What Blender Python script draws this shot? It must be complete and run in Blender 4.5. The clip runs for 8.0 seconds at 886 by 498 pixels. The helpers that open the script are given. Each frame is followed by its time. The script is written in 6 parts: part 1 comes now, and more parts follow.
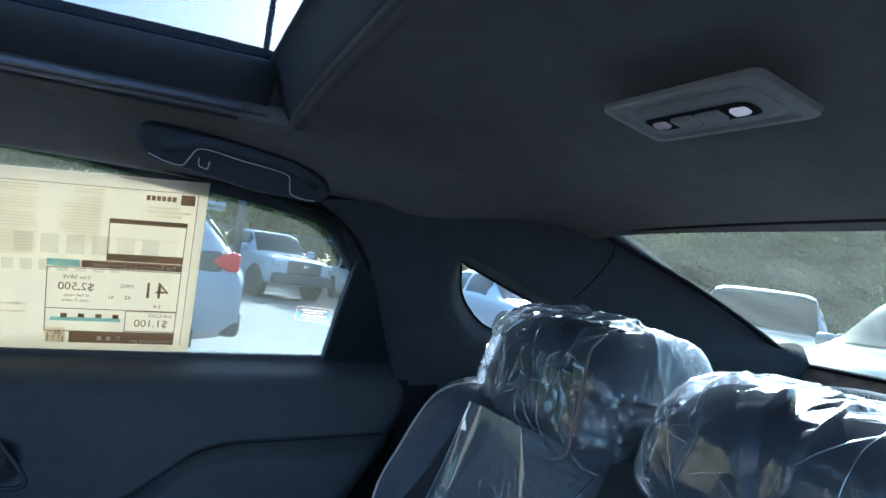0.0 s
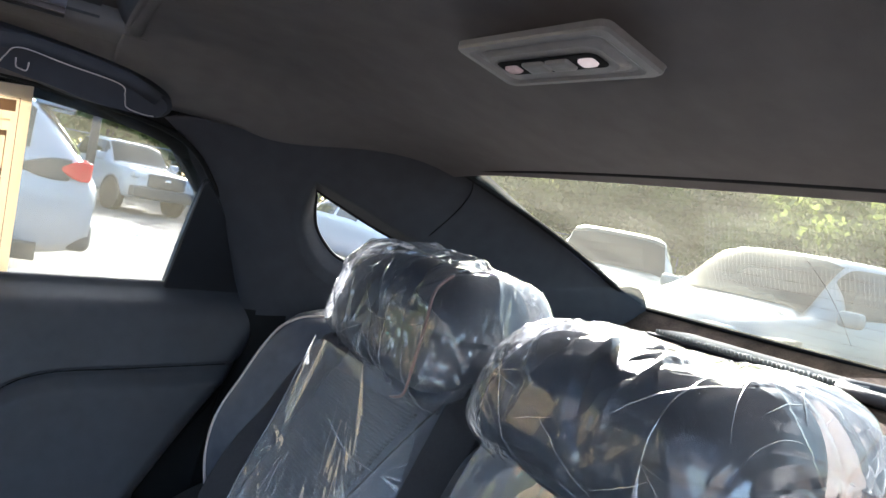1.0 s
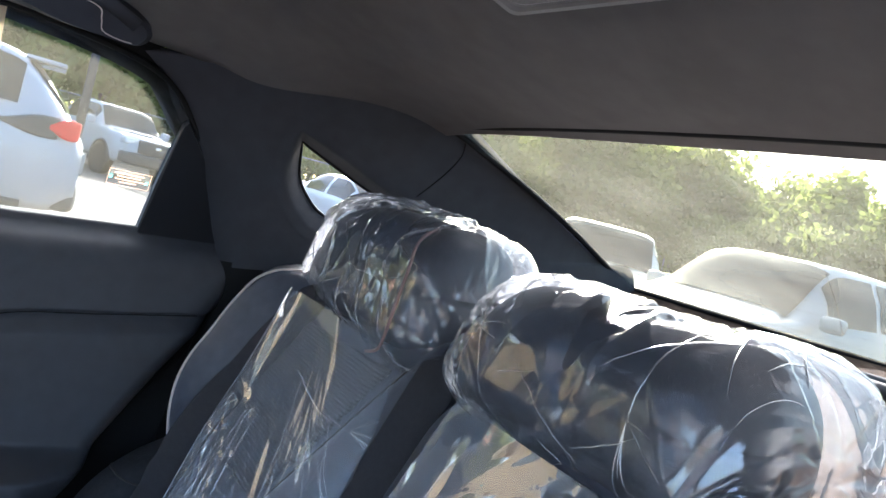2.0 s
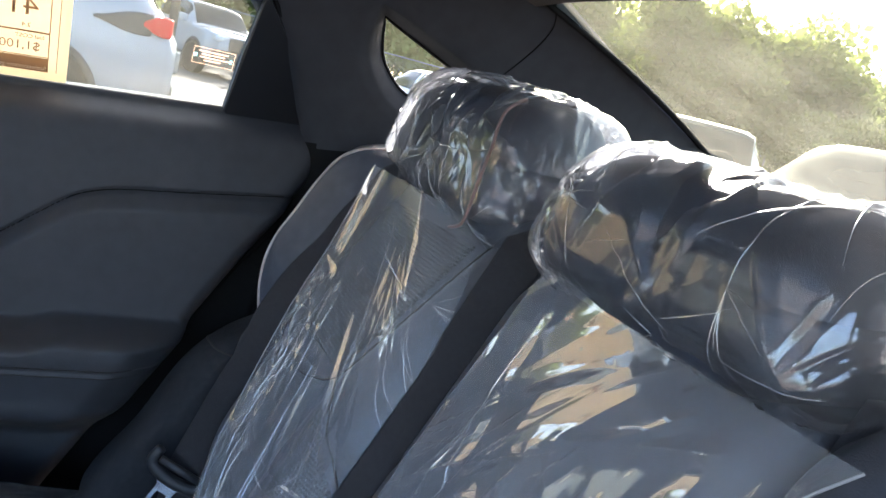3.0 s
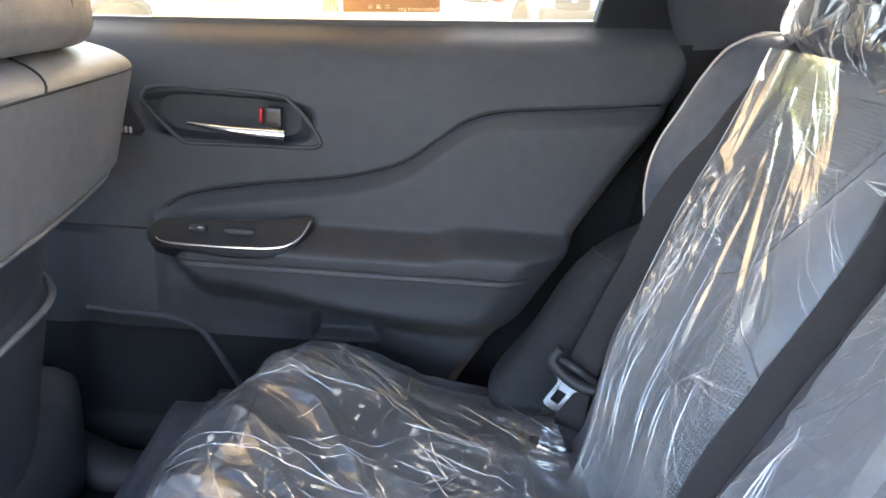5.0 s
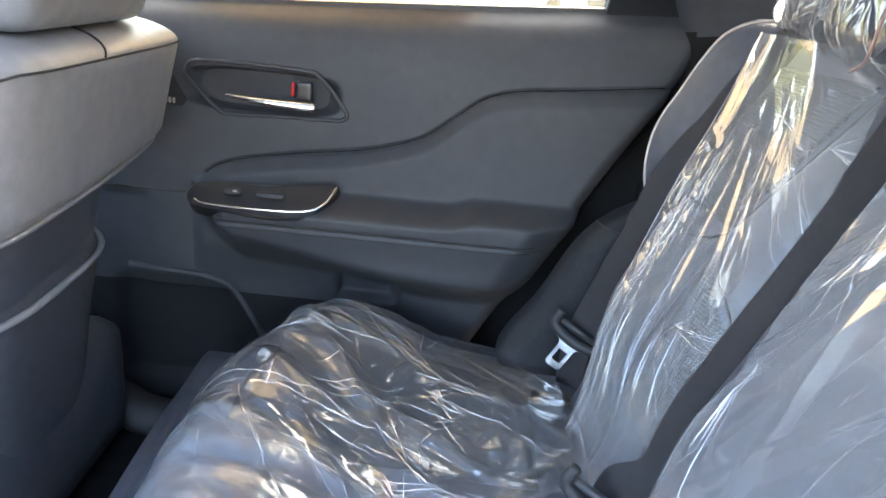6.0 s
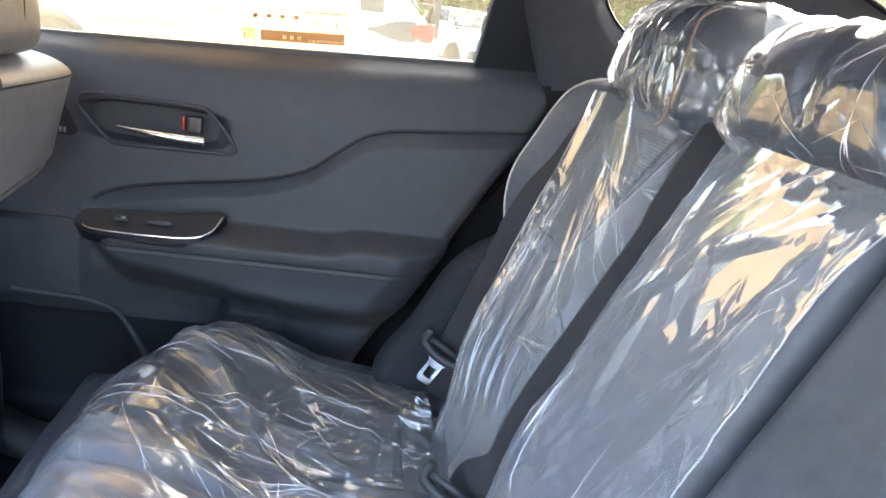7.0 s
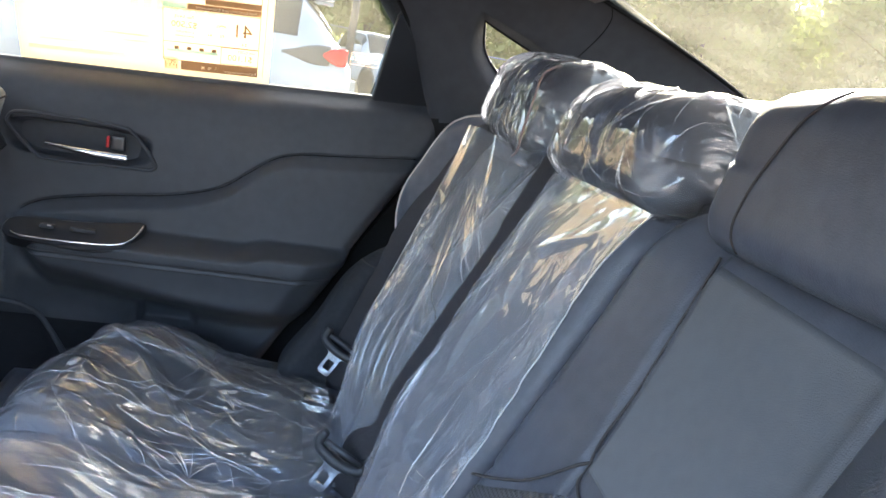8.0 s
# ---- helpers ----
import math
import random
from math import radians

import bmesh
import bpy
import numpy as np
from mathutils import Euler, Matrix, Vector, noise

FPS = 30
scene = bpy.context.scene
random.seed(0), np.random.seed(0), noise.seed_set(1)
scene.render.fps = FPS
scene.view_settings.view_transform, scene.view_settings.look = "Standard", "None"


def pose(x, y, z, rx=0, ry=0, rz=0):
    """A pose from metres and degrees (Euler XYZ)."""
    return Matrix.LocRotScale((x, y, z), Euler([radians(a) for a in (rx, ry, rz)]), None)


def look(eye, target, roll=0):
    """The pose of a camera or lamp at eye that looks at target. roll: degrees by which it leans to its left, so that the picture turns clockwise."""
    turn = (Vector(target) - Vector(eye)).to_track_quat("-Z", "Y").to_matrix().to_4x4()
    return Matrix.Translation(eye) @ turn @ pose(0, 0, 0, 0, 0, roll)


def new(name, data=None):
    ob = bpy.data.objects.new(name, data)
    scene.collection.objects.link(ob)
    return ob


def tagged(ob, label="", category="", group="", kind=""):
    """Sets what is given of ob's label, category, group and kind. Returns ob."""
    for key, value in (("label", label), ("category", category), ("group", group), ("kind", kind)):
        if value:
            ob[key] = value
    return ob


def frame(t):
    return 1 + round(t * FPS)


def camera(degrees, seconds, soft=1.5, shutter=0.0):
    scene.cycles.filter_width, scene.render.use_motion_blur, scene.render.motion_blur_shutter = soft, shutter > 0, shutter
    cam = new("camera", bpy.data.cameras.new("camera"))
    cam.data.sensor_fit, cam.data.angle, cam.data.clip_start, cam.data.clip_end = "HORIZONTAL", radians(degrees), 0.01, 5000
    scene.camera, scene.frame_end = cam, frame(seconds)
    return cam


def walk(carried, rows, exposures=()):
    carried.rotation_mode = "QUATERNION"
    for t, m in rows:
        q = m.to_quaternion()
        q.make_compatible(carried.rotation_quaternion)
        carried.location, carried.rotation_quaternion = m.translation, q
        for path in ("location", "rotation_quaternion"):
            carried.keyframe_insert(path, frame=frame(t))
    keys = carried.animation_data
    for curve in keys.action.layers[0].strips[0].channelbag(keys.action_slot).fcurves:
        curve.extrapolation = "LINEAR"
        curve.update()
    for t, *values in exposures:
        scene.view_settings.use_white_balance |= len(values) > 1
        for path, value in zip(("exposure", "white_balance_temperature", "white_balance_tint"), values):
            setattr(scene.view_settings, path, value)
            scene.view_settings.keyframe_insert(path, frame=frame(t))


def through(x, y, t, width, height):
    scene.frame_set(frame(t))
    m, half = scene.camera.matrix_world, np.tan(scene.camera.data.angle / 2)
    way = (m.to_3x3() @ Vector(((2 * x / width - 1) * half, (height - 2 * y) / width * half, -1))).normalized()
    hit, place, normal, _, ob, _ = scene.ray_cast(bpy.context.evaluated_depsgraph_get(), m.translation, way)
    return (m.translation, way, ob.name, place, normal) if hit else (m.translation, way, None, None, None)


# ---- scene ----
from mathutils import geometry

cam = camera(61.5, 8.0)
PATH = [
    (0, (0.024, -0.001, 1.259), (0.711, 1.876, 1.327), 8.0),
    (0.5, (0.038, 0.008, 1.269), (0.948, 1.788, 1.219), 9.8),
    (1, (0.054, 0.01, 1.272), (1.074, 1.729, 1.205), 11.3),
    (1.2, (0.059, 0.012, 1.27), (1.102, 1.717, 1.212), 12.0),
    (2.3, (0.092, 0.044, 1.228), (1.139, 1.742, 1.069), 15.7),
    (2.5, (0.097, 0.046, 1.226), (1.12, 1.749, 0.996), 15.6),
    (3, (0.101, 0.052, 1.211), (0.998, 1.791, 0.8), 14.7),
    (3.5, (0.087, 0.065, 1.186), (0.762, 1.859, 0.614), 12.1),
    (4, (0.07, 0.064, 1.179), (0.476, 1.914, 0.536), 8.4),
    (4.5, (0.058, 0.052, 1.163), (0.24, 1.934, 0.512), 5.6),
    (5, (0.045, 0.044, 1.144), (0.11, 1.925, 0.47), 4.8),
    (5.2, (0.045, 0.027, 1.147), (0.073, 1.903, 0.455), 4.7),
    (6.5, (0.082, -0.092, 1.127), (0.085, 1.788, 0.446), 6.1),
    (7, (0.095, -0.151, 1.153), (0.348, 1.752, 0.593), 8.7),
    (7.5, (0.103, -0.241, 1.166), (0.601, 1.659, 0.706), 10.8),
    (8, (0.099, -0.337, 1.185), (0.575, 1.563, 0.718), 11.0),
]
EXPOSURES = [(0.0, 2.5, 4400, 0), (0.5, 2.88, 5300, 8), (1.0, 3.22, 5750, 12), (2.5, 3.25, 5650, 14), (3.0, 3.35, 6000, 14), (3.5, 3.83, 6600, 15), (4.0, 4.25, 6750, 16), (5.0, 4.65, 6850, 15), (6.5, 4.7, 6750, 13), (7.0, 4.48, 6750, 15), (7.5, 4.28, 6800, 15), (8.0, 3.95, 6300, 13)]
walk(cam, [(t, look(eye, target, roll)) for t, eye, target, roll in PATH], EXPOSURES)

# ---- light ----
SUN_AZ, SUN_EL = 60.0, 25.0
world = bpy.data.worlds.new("sky")
scene.world = world
world.use_nodes = True
wn = world.node_tree
sky = wn.nodes.new("ShaderNodeTexSky")
sky.sky_type, sky.sun_disc = "NISHITA", False
sky.sun_elevation, sky.sun_rotation = radians(SUN_EL), radians(90 - SUN_AZ)
sky.dust_density, sky.air_density = 4.0, 1.0
wn.nodes["Background"].inputs[1].default_value = 0.15
wn.links.new(sky.outputs[0], wn.nodes["Background"].inputs[0])
sun = new("sun", bpy.data.lights.new("sun", "SUN"))
sun.data.energy, sun.data.angle, sun.data.color = 5.0, radians(0.6), (1.0, 0.93, 0.82)
sd = Vector((math.cos(radians(SUN_EL)) * math.cos(radians(SUN_AZ)), math.cos(radians(SUN_EL)) * math.sin(radians(SUN_AZ)), math.sin(radians(SUN_EL))))
sun.matrix_world = look(sd * 50, (0, 0, 0))

# ---- materials ----


def mat(name, color, rough=0.5, metal=0.0, vary=0.12, scale=40.0, bump=0.0, bump_scale=300.0, spec=0.5, coat=0.0, dots=0.0, rand=0.0, stretch=None):
    """A principled material with colour variation at two scales and a fine relief."""
    m = bpy.data.materials.new(name)
    m.use_nodes = True
    nt = m.node_tree
    n, l = nt.nodes, nt.links
    b = n["Principled BSDF"]
    b.inputs["Roughness"].default_value, b.inputs["Metallic"].default_value = rough, metal
    b.inputs["Specular IOR Level"].default_value = spec
    b.inputs["Coat Weight"].default_value = coat
    tc = n.new("ShaderNodeTexCoord")
    src = tc.outputs["Object"]
    if stretch:
        mp = n.new("ShaderNodeMapping")
        mp.inputs["Scale"].default_value = stretch
        l.new(src, mp.inputs[0])
        src = mp.outputs[0]
    fine, broad = n.new("ShaderNodeTexNoise"), n.new("ShaderNodeTexNoise")
    fine.inputs["Scale"].default_value, broad.inputs["Scale"].default_value = scale, scale / 9
    fine.inputs["Detail"].default_value = 6
    l.new(src, fine.inputs["Vector"]), l.new(src, broad.inputs["Vector"])
    add = n.new("ShaderNodeMath")
    add.operation = "ADD"
    l.new(fine.outputs[0], add.inputs[0]), l.new(broad.outputs[0], add.inputs[1])
    last = add.outputs[0]
    if rand:
        info, mul, add2 = n.new("ShaderNodeObjectInfo"), n.new("ShaderNodeMath"), n.new("ShaderNodeMath")
        mul.operation, mul.inputs[1].default_value = "MULTIPLY", rand
        add2.operation = "ADD"
        l.new(info.outputs["Random"], mul.inputs[0]), l.new(mul.outputs[0], add2.inputs[0]), l.new(last, add2.inputs[1])
        last = add2.outputs[0]
    ramp = n.new("ShaderNodeValToRGB")
    lo, hi = [c * (1 - vary) for c in color], [min(1, c * (1 + vary)) for c in color]
    ramp.color_ramp.elements[0].position, ramp.color_ramp.elements[1].position = 0.36, 0.64
    ramp.color_ramp.elements[0].color, ramp.color_ramp.elements[1].color = (*lo, 1), (*hi, 1)
    half = n.new("ShaderNodeMath")
    half.operation, half.inputs[1].default_value = "MULTIPLY", 0.5
    l.new(last, half.inputs[0]), l.new(half.outputs[0], ramp.inputs[0])
    l.new(ramp.outputs[0], b.inputs["Base Color"])
    if bump or dots:
        bm = n.new("ShaderNodeBump")
        bm.inputs["Strength"].default_value, bm.inputs["Distance"].default_value = bump or dots, 0.002
        if dots:
            tex = n.new("ShaderNodeTexVoronoi")
            tex.inputs["Scale"].default_value, tex.inputs["Randomness"].default_value = bump_scale, 0.0
            rmp = n.new("ShaderNodeMapRange")
            rmp.inputs[1].default_value, rmp.inputs[2].default_value = 0.25, 0.4
            tex.voronoi_dimensions = "2D"
            sp, cb = n.new("ShaderNodeSeparateXYZ"), n.new("ShaderNodeCombineXYZ")
            l.new(tc.outputs["Object"], sp.inputs[0]), l.new(sp.outputs[1], cb.inputs[0]), l.new(sp.outputs[2], cb.inputs[1])
            l.new(cb.outputs[0], tex.inputs["Vector"]), l.new(tex.outputs["Distance"], rmp.inputs[0])
            l.new(rmp.outputs[0], bm.inputs["Height"])
            mix = n.new("ShaderNodeMix")
            mix.data_type, mix.blend_type = "RGBA", "MULTIPLY"
            mix.inputs[0].default_value = dots
            l.new(ramp.outputs[0], mix.inputs[6]), l.new(rmp.outputs[0], mix.inputs[7]), l.new(mix.outputs[2], b.inputs["Base Color"])
        else:
            tex = n.new("ShaderNodeTexNoise")
            tex.inputs["Scale"].default_value, tex.inputs["Detail"].default_value = bump_scale, 4
            l.new(src, tex.inputs["Vector"]), l.new(tex.outputs[0], bm.inputs["Height"])
        l.new(bm.outputs[0], b.inputs["Normal"])
    return m


def glass_mat(name, tint=(0.9, 0.95, 0.93), gloss=1.0, rough=0.0, haze=0.0):
    """A thin pane: clear, with a Fresnel gloss and a little haze of dust."""
    m = bpy.data.materials.new(name)
    m.use_nodes = True
    n, l = m.node_tree.nodes, m.node_tree.links
    n.remove(n["Principled BSDF"])
    tr, gl, fr, mx = n.new("ShaderNodeBsdfTransparent"), n.new("ShaderNodeBsdfGlossy"), n.new("ShaderNodeFresnel"), n.new("ShaderNodeMixShader")
    tr.inputs[0].default_value = (*tint, 1)
    gl.inputs["Roughness"].default_value = rough
    mul = n.new("ShaderNodeMath")
    mul.operation, mul.inputs[1].default_value = "MULTIPLY", gloss
    mul.use_clamp = True
    fr.inputs[0].default_value = 1.5
    l.new(fr.outputs[0], mul.inputs[0]), l.new(mul.outputs[0], mx.inputs[0]), l.new(tr.outputs[0], mx.inputs[1]), l.new(gl.outputs[0], mx.inputs[2])
    last = mx.outputs[0]
    if haze:
        df, mx2, no = n.new("ShaderNodeBsdfTranslucent"), n.new("ShaderNodeMixShader"), n.new("ShaderNodeTexNoise")
        df.inputs[0].default_value = (0.82, 0.77, 0.56, 1)
        no.inputs["Scale"].default_value, no.inputs["Detail"].default_value = 9, 8
        mh = n.new("ShaderNodeMath")
        mh.operation, mh.inputs[1].default_value = "MULTIPLY", haze
        tc = n.new("ShaderNodeTexCoord")
        wipe, mp, both = n.new("ShaderNodeTexNoise"), n.new("ShaderNodeMapping"), n.new("ShaderNodeMath")
        mp.inputs["Rotation"].default_value, mp.inputs["Scale"].default_value = (0, 0, radians(-50)), (9, 150, 9)
        wipe.inputs["Scale"].default_value, wipe.inputs["Detail"].default_value, wipe.inputs["Distortion"].default_value = 1.0, 3, 0.3
        both.operation = "MULTIPLY"
        soft = n.new("ShaderNodeMapRange")
        soft.inputs[1].default_value, soft.inputs[2].default_value, soft.inputs[3].default_value, soft.inputs[4].default_value = 0.3, 0.7, 0.75, 1.25
        l.new(tc.outputs["Object"], mp.inputs[0]), l.new(mp.outputs[0], wipe.inputs["Vector"])
        l.new(wipe.outputs[0], soft.inputs[0]), l.new(no.outputs[0], both.inputs[0]), l.new(soft.outputs[0], both.inputs[1])
        l.new(tc.outputs["Object"], no.inputs["Vector"]), l.new(both.outputs[0], mh.inputs[0]), l.new(mh.outputs[0], mx2.inputs[0])
        l.new(last, mx2.inputs[1]), l.new(df.outputs[0], mx2.inputs[2])
        last = mx2.outputs[0]
    l.new(last, n["Material Output"].inputs[0])
    return m


def film_mat(name, milk=0.04, strength=0.02, scale=45.0, gloss=1.8, rough=0.035):
    """Thin clear polythene: see-through, glossy on both its faces, slightly milky."""
    m = bpy.data.materials.new(name)
    m.use_nodes = True
    n, l = m.node_tree.nodes, m.node_tree.links
    n.remove(n["Principled BSDF"])
    tc, big, bp = n.new("ShaderNodeTexCoord"), n.new("ShaderNodeTexNoise"), n.new("ShaderNodeBump")
    big.inputs["Scale"].default_value, big.inputs["Detail"].default_value, big.inputs["Distortion"].default_value = scale, 2, 0.6
    l.new(tc.outputs["Object"], big.inputs["Vector"])
    bp.inputs["Strength"].default_value, bp.inputs["Distance"].default_value = strength, 0.01
    l.new(big.outputs[0], bp.inputs["Height"])
    tr, gl, fr, mx = n.new("ShaderNodeBsdfTransparent"), n.new("ShaderNodeBsdfGlossy"), n.new("ShaderNodeFresnel"), n.new("ShaderNodeMixShader")
    tr.inputs[0].default_value, fr.inputs[0].default_value = (0.97, 0.98, 0.99, 1), 1.5
    gl.inputs["Roughness"].default_value, gl.inputs[0].default_value = rough, (1, 1, 1, 1)
    l.new(bp.outputs[0], gl.inputs["Normal"]), l.new(bp.outputs[0], fr.inputs["Normal"])
    mul = n.new("ShaderNodeMath")
    mul.operation, mul.inputs[1].default_value, mul.use_clamp = "MULTIPLY", gloss, True
    l.new(fr.outputs[0], mul.inputs[0]), l.new(mul.outputs[0], mx.inputs[0]), l.new(tr.outputs[0], mx.inputs[1]), l.new(gl.outputs[0], mx.inputs[2])
    df, tl, ms, mx2 = n.new("ShaderNodeBsdfDiffuse"), n.new("ShaderNodeBsdfTranslucent"), n.new("ShaderNodeMixShader"), n.new("ShaderNodeMixShader")
    df.inputs[0].default_value = tl.inputs[0].default_value = (0.85, 0.88, 0.92, 1)
    l.new(df.outputs[0], ms.inputs[1]), l.new(tl.outputs[0], ms.inputs[2])
    mx2.inputs[0].default_value = milk
    l.new(mx.outputs[0], mx2.inputs[1]), l.new(ms.outputs[0], mx2.inputs[2]), l.new(mx2.outputs[0], n["Material Output"].inputs[0])
    return m


LEATHER = mat("black_leather", (0.056, 0.060, 0.073), 0.42, vary=0.2, scale=60, bump=0.25, bump_scale=700)
PERF = mat("perforated_leather", (0.055, 0.056, 0.060), 0.5, vary=0.15, scale=60, dots=0.8, bump_scale=260)
# black leather in a lighter grey, for the light on the front seat
LIT_LEATHER = mat("lit_black_leather", (0.185, 0.19, 0.205), 0.42, vary=0.15, scale=50, bump=0.2, bump_scale=600)
INSERT = mat("grey_suede_insert", (0.088, 0.090, 0.095), 0.75, vary=0.07, scale=90, bump=0.3, bump_scale=900)
TRIM = mat("soft_black_trim", (0.035, 0.036, 0.040), 0.55, vary=0.15, scale=50, bump=0.3, bump_scale=900)
TRIM_LOW = mat("hard_black_plastic", (0.034, 0.034, 0.037), 0.6, vary=0.15, scale=70, bump=0.4, bump_scale=1100)
GLOSSY = mat("satin_black", (0.014, 0.014, 0.015), 0.32, vary=0.1, scale=50)
LINER = mat("black_headliner_knit", (0.125, 0.117, 0.113), 0.9, vary=0.12, scale=30, bump=0.4, bump_scale=1400, spec=0.2)
PILLAR = mat("black_pillar_trim", (0.034, 0.036, 0.042), 0.7, vary=0.15, scale=40, bump=0.25, bump_scale=900, spec=0.3)
CARPET = mat("brown_shelf_carpet", (0.085, 0.060, 0.045), 0.95, vary=0.35, scale=350, bump=0.8, bump_scale=1500, spec=0.1)
FLOORCARPET = mat("black_floor_carpet", (0.012, 0.012, 0.013), 0.95, vary=0.3, scale=300, bump=0.8, bump_scale=1200, spec=0.1)
RUBBER = mat("black_rubber", (0.008, 0.008, 0.008), 0.8, vary=0.1, scale=80, spec=0.15)
CHROME = mat("satin_chrome", (0.75, 0.72, 0.70), 0.18, 1.0, vary=0.06, scale=60)
RAIL = mat("anodised_rail", (0.22, 0.21, 0.25), 0.45, 0.5, vary=0.08, scale=60)
STEEL = mat("plated_steel_tongue", (0.72, 0.72, 0.72), 0.25, 1.0, vary=0.08, scale=80)
PIPING = mat("pale_piping", (0.48, 0.42, 0.38), 0.5, vary=0.15, scale=200)
HEADPIPE = mat("brown_piping", (0.20, 0.13, 0.115), 0.5, vary=0.2, scale=300)
# hard plastic with the shade of the footwell put into its colour
DOORSHADE = mat("shaded_hard_plastic", (0.010, 0.010, 0.0115), 0.7, vary=0.15, scale=70, bump=0.4, bump_scale=1100, spec=0.25)
THREAD = mat("dark_stitching", (0.030, 0.026, 0.024), 0.8, vary=0.3, scale=600)
WEBBING = mat("black_seat_belt_webbing", (0.020, 0.018, 0.020), 0.7, vary=0.2, scale=200, bump=0.6, bump_scale=1500)
STOPPER = mat("belt_stopper_plastic", (0.028, 0.028, 0.030), 0.5, vary=0.1, scale=90, bump=0.2)
RED = mat("red_lock_mark", (0.55, 0.02, 0.02), 0.4, vary=0.1)


def paper_mat(name, color, through=0.30):
    """Thin paper that lets light through from behind."""
    m = mat(name, color, 0.8, vary=0.04 if color[0] > 0.2 else 0.35, scale=25 if color[0] > 0.2 else 1.5)
    n, l = m.node_tree.nodes, m.node_tree.links
    tl, mx = n.new("ShaderNodeBsdfTranslucent"), n.new("ShaderNodeMixShader")
    tl.inputs[0].default_value = (*color, 1)
    mx.inputs[0].default_value = through
    l.new(n["Principled BSDF"].outputs[0], mx.inputs[1]), l.new(tl.outputs[0], mx.inputs[2]), l.new(mx.outputs[0], n["Material Output"].inputs[0])
    return m


PAPER = paper_mat("cream_sticker_paper", (0.80, 0.725, 0.57))
INK = paper_mat("brown_print", (0.30, 0.20, 0.13), 0.5)
INKPALE = paper_mat("pale_print", (0.74, 0.66, 0.52), 0.9)
INKFAINT = paper_mat("faint_print", (0.62, 0.52, 0.36))
nt = INKFAINT.node_tree
clear, thin = nt.nodes.new("ShaderNodeBsdfTransparent"), nt.nodes.new("ShaderNodeMixShader")
thin.inputs[0].default_value = 0.16
nt.links.new(clear.outputs[0], thin.inputs[1]), nt.links.new(nt.nodes["Material Output"].inputs[0].links[0].from_socket, thin.inputs[2])
nt.links.new(thin.outputs[0], nt.nodes["Material Output"].inputs[0])
INKBLUE = paper_mat("pale_blue_print", (0.42, 0.68, 0.70), 0.7)
GLASS = glass_mat("door_glass", (0.62, 0.65, 0.64), 0.8, haze=0.02)
REARGLASS = glass_mat("rear_glass", (0.29, 0.31, 0.26), 0.22, haze=0.07)
ROOFGLASS = glass_mat("roof_glass", (0.27, 0.28, 0.29), 0.6)
FILM = film_mat("clear_film", 0.085, gloss=1.9, rough=0.025)
FILM_LONG = film_mat("clear_film_draped", 0.215, gloss=0.30, rough=0.03)
FILM_BENCH = film_mat("clear_film_crumpled", 0.11, gloss=2.0, rough=0.03)
FILM_OVER = film_mat("milky_film_overlap", 0.20, gloss=1.2)
CREASE = film_mat("pressed_film_crease", 0.07, gloss=7.0, rough=0.14)
HEM = film_mat("whitened_film_edge", 0.35)
WHITEPAINT = mat("white_car_paint", (0.40, 0.41, 0.435), 0.25, vary=0.03, scale=4, coat=0.6)
SILVERPAINT = mat("silver_car_paint", (0.45, 0.47, 0.50), 0.3, 0.3, vary=0.04, scale=4, coat=0.5)
CARGLASS = mat("dark_car_glass", (0.02, 0.028, 0.03), 0.06, vary=0.1, scale=4, spec=0.35)
CLADDING = mat("grey_cladding", (0.06, 0.062, 0.066), 0.6, vary=0.1, scale=20)
TYRE = mat("tyre_rubber", (0.02, 0.02, 0.021), 0.8, vary=0.2, scale=30)
RIM = mat("alloy_rim", (0.35, 0.36, 0.37), 0.3, 0.8, vary=0.1, scale=20)
TAILRED = mat("red_lamp_lens", (0.75, 0.015, 0.025), 0.35, vary=0.15, scale=20, spec=0.2)
LAMPCLEAR = mat("clear_lamp_lens", (0.6, 0.62, 0.65), 0.1, 0.3, vary=0.1, scale=20)
ASPHALT = mat("pale_worn_lot_paving", (0.175, 0.142, 0.115), 0.9, vary=0.22, scale=2.5, bump=0.5, bump_scale=60)
POLE = mat("weathered_steel_pole", (0.10, 0.10, 0.11), 0.6, 0.2, vary=0.2, scale=10)
WIRE = mat("galvanised_fence", (0.30, 0.31, 0.32), 0.5, 0.5, vary=0.15, scale=20)
LEAF = paper_mat("tree_leaves", (0.29, 0.33, 0.090), 0.62)
BARK = mat("tree_bark", (0.11, 0.085, 0.06), 0.9, vary=0.3, scale=14)
DEFROST = mat("defroster_print", (0.05, 0.03, 0.015), 1.0, vary=0.1, spec=0.0)
BODYPAINT = mat("dark_body_shell", (0.03, 0.03, 0.033), 0.4, vary=0.08, scale=10)
# faint emission put into one lens for the light it catches
LENSGLINT = mat("glinting_lamp_lens", (0.75, 0.60, 0.55), 0.4, vary=0.05, scale=300)
LENSGLINT.node_tree.nodes["Principled BSDF"].inputs["Emission Color"].default_value = (1.0, 0.82, 0.76, 1)
LENSGLINT.node_tree.nodes["Principled BSDF"].inputs["Emission Strength"].default_value = 0.05
LENS = mat("clear_map_lens", (0.62, 0.48, 0.48), 0.15, vary=0.1, scale=300)

# ---- mesh helpers ----


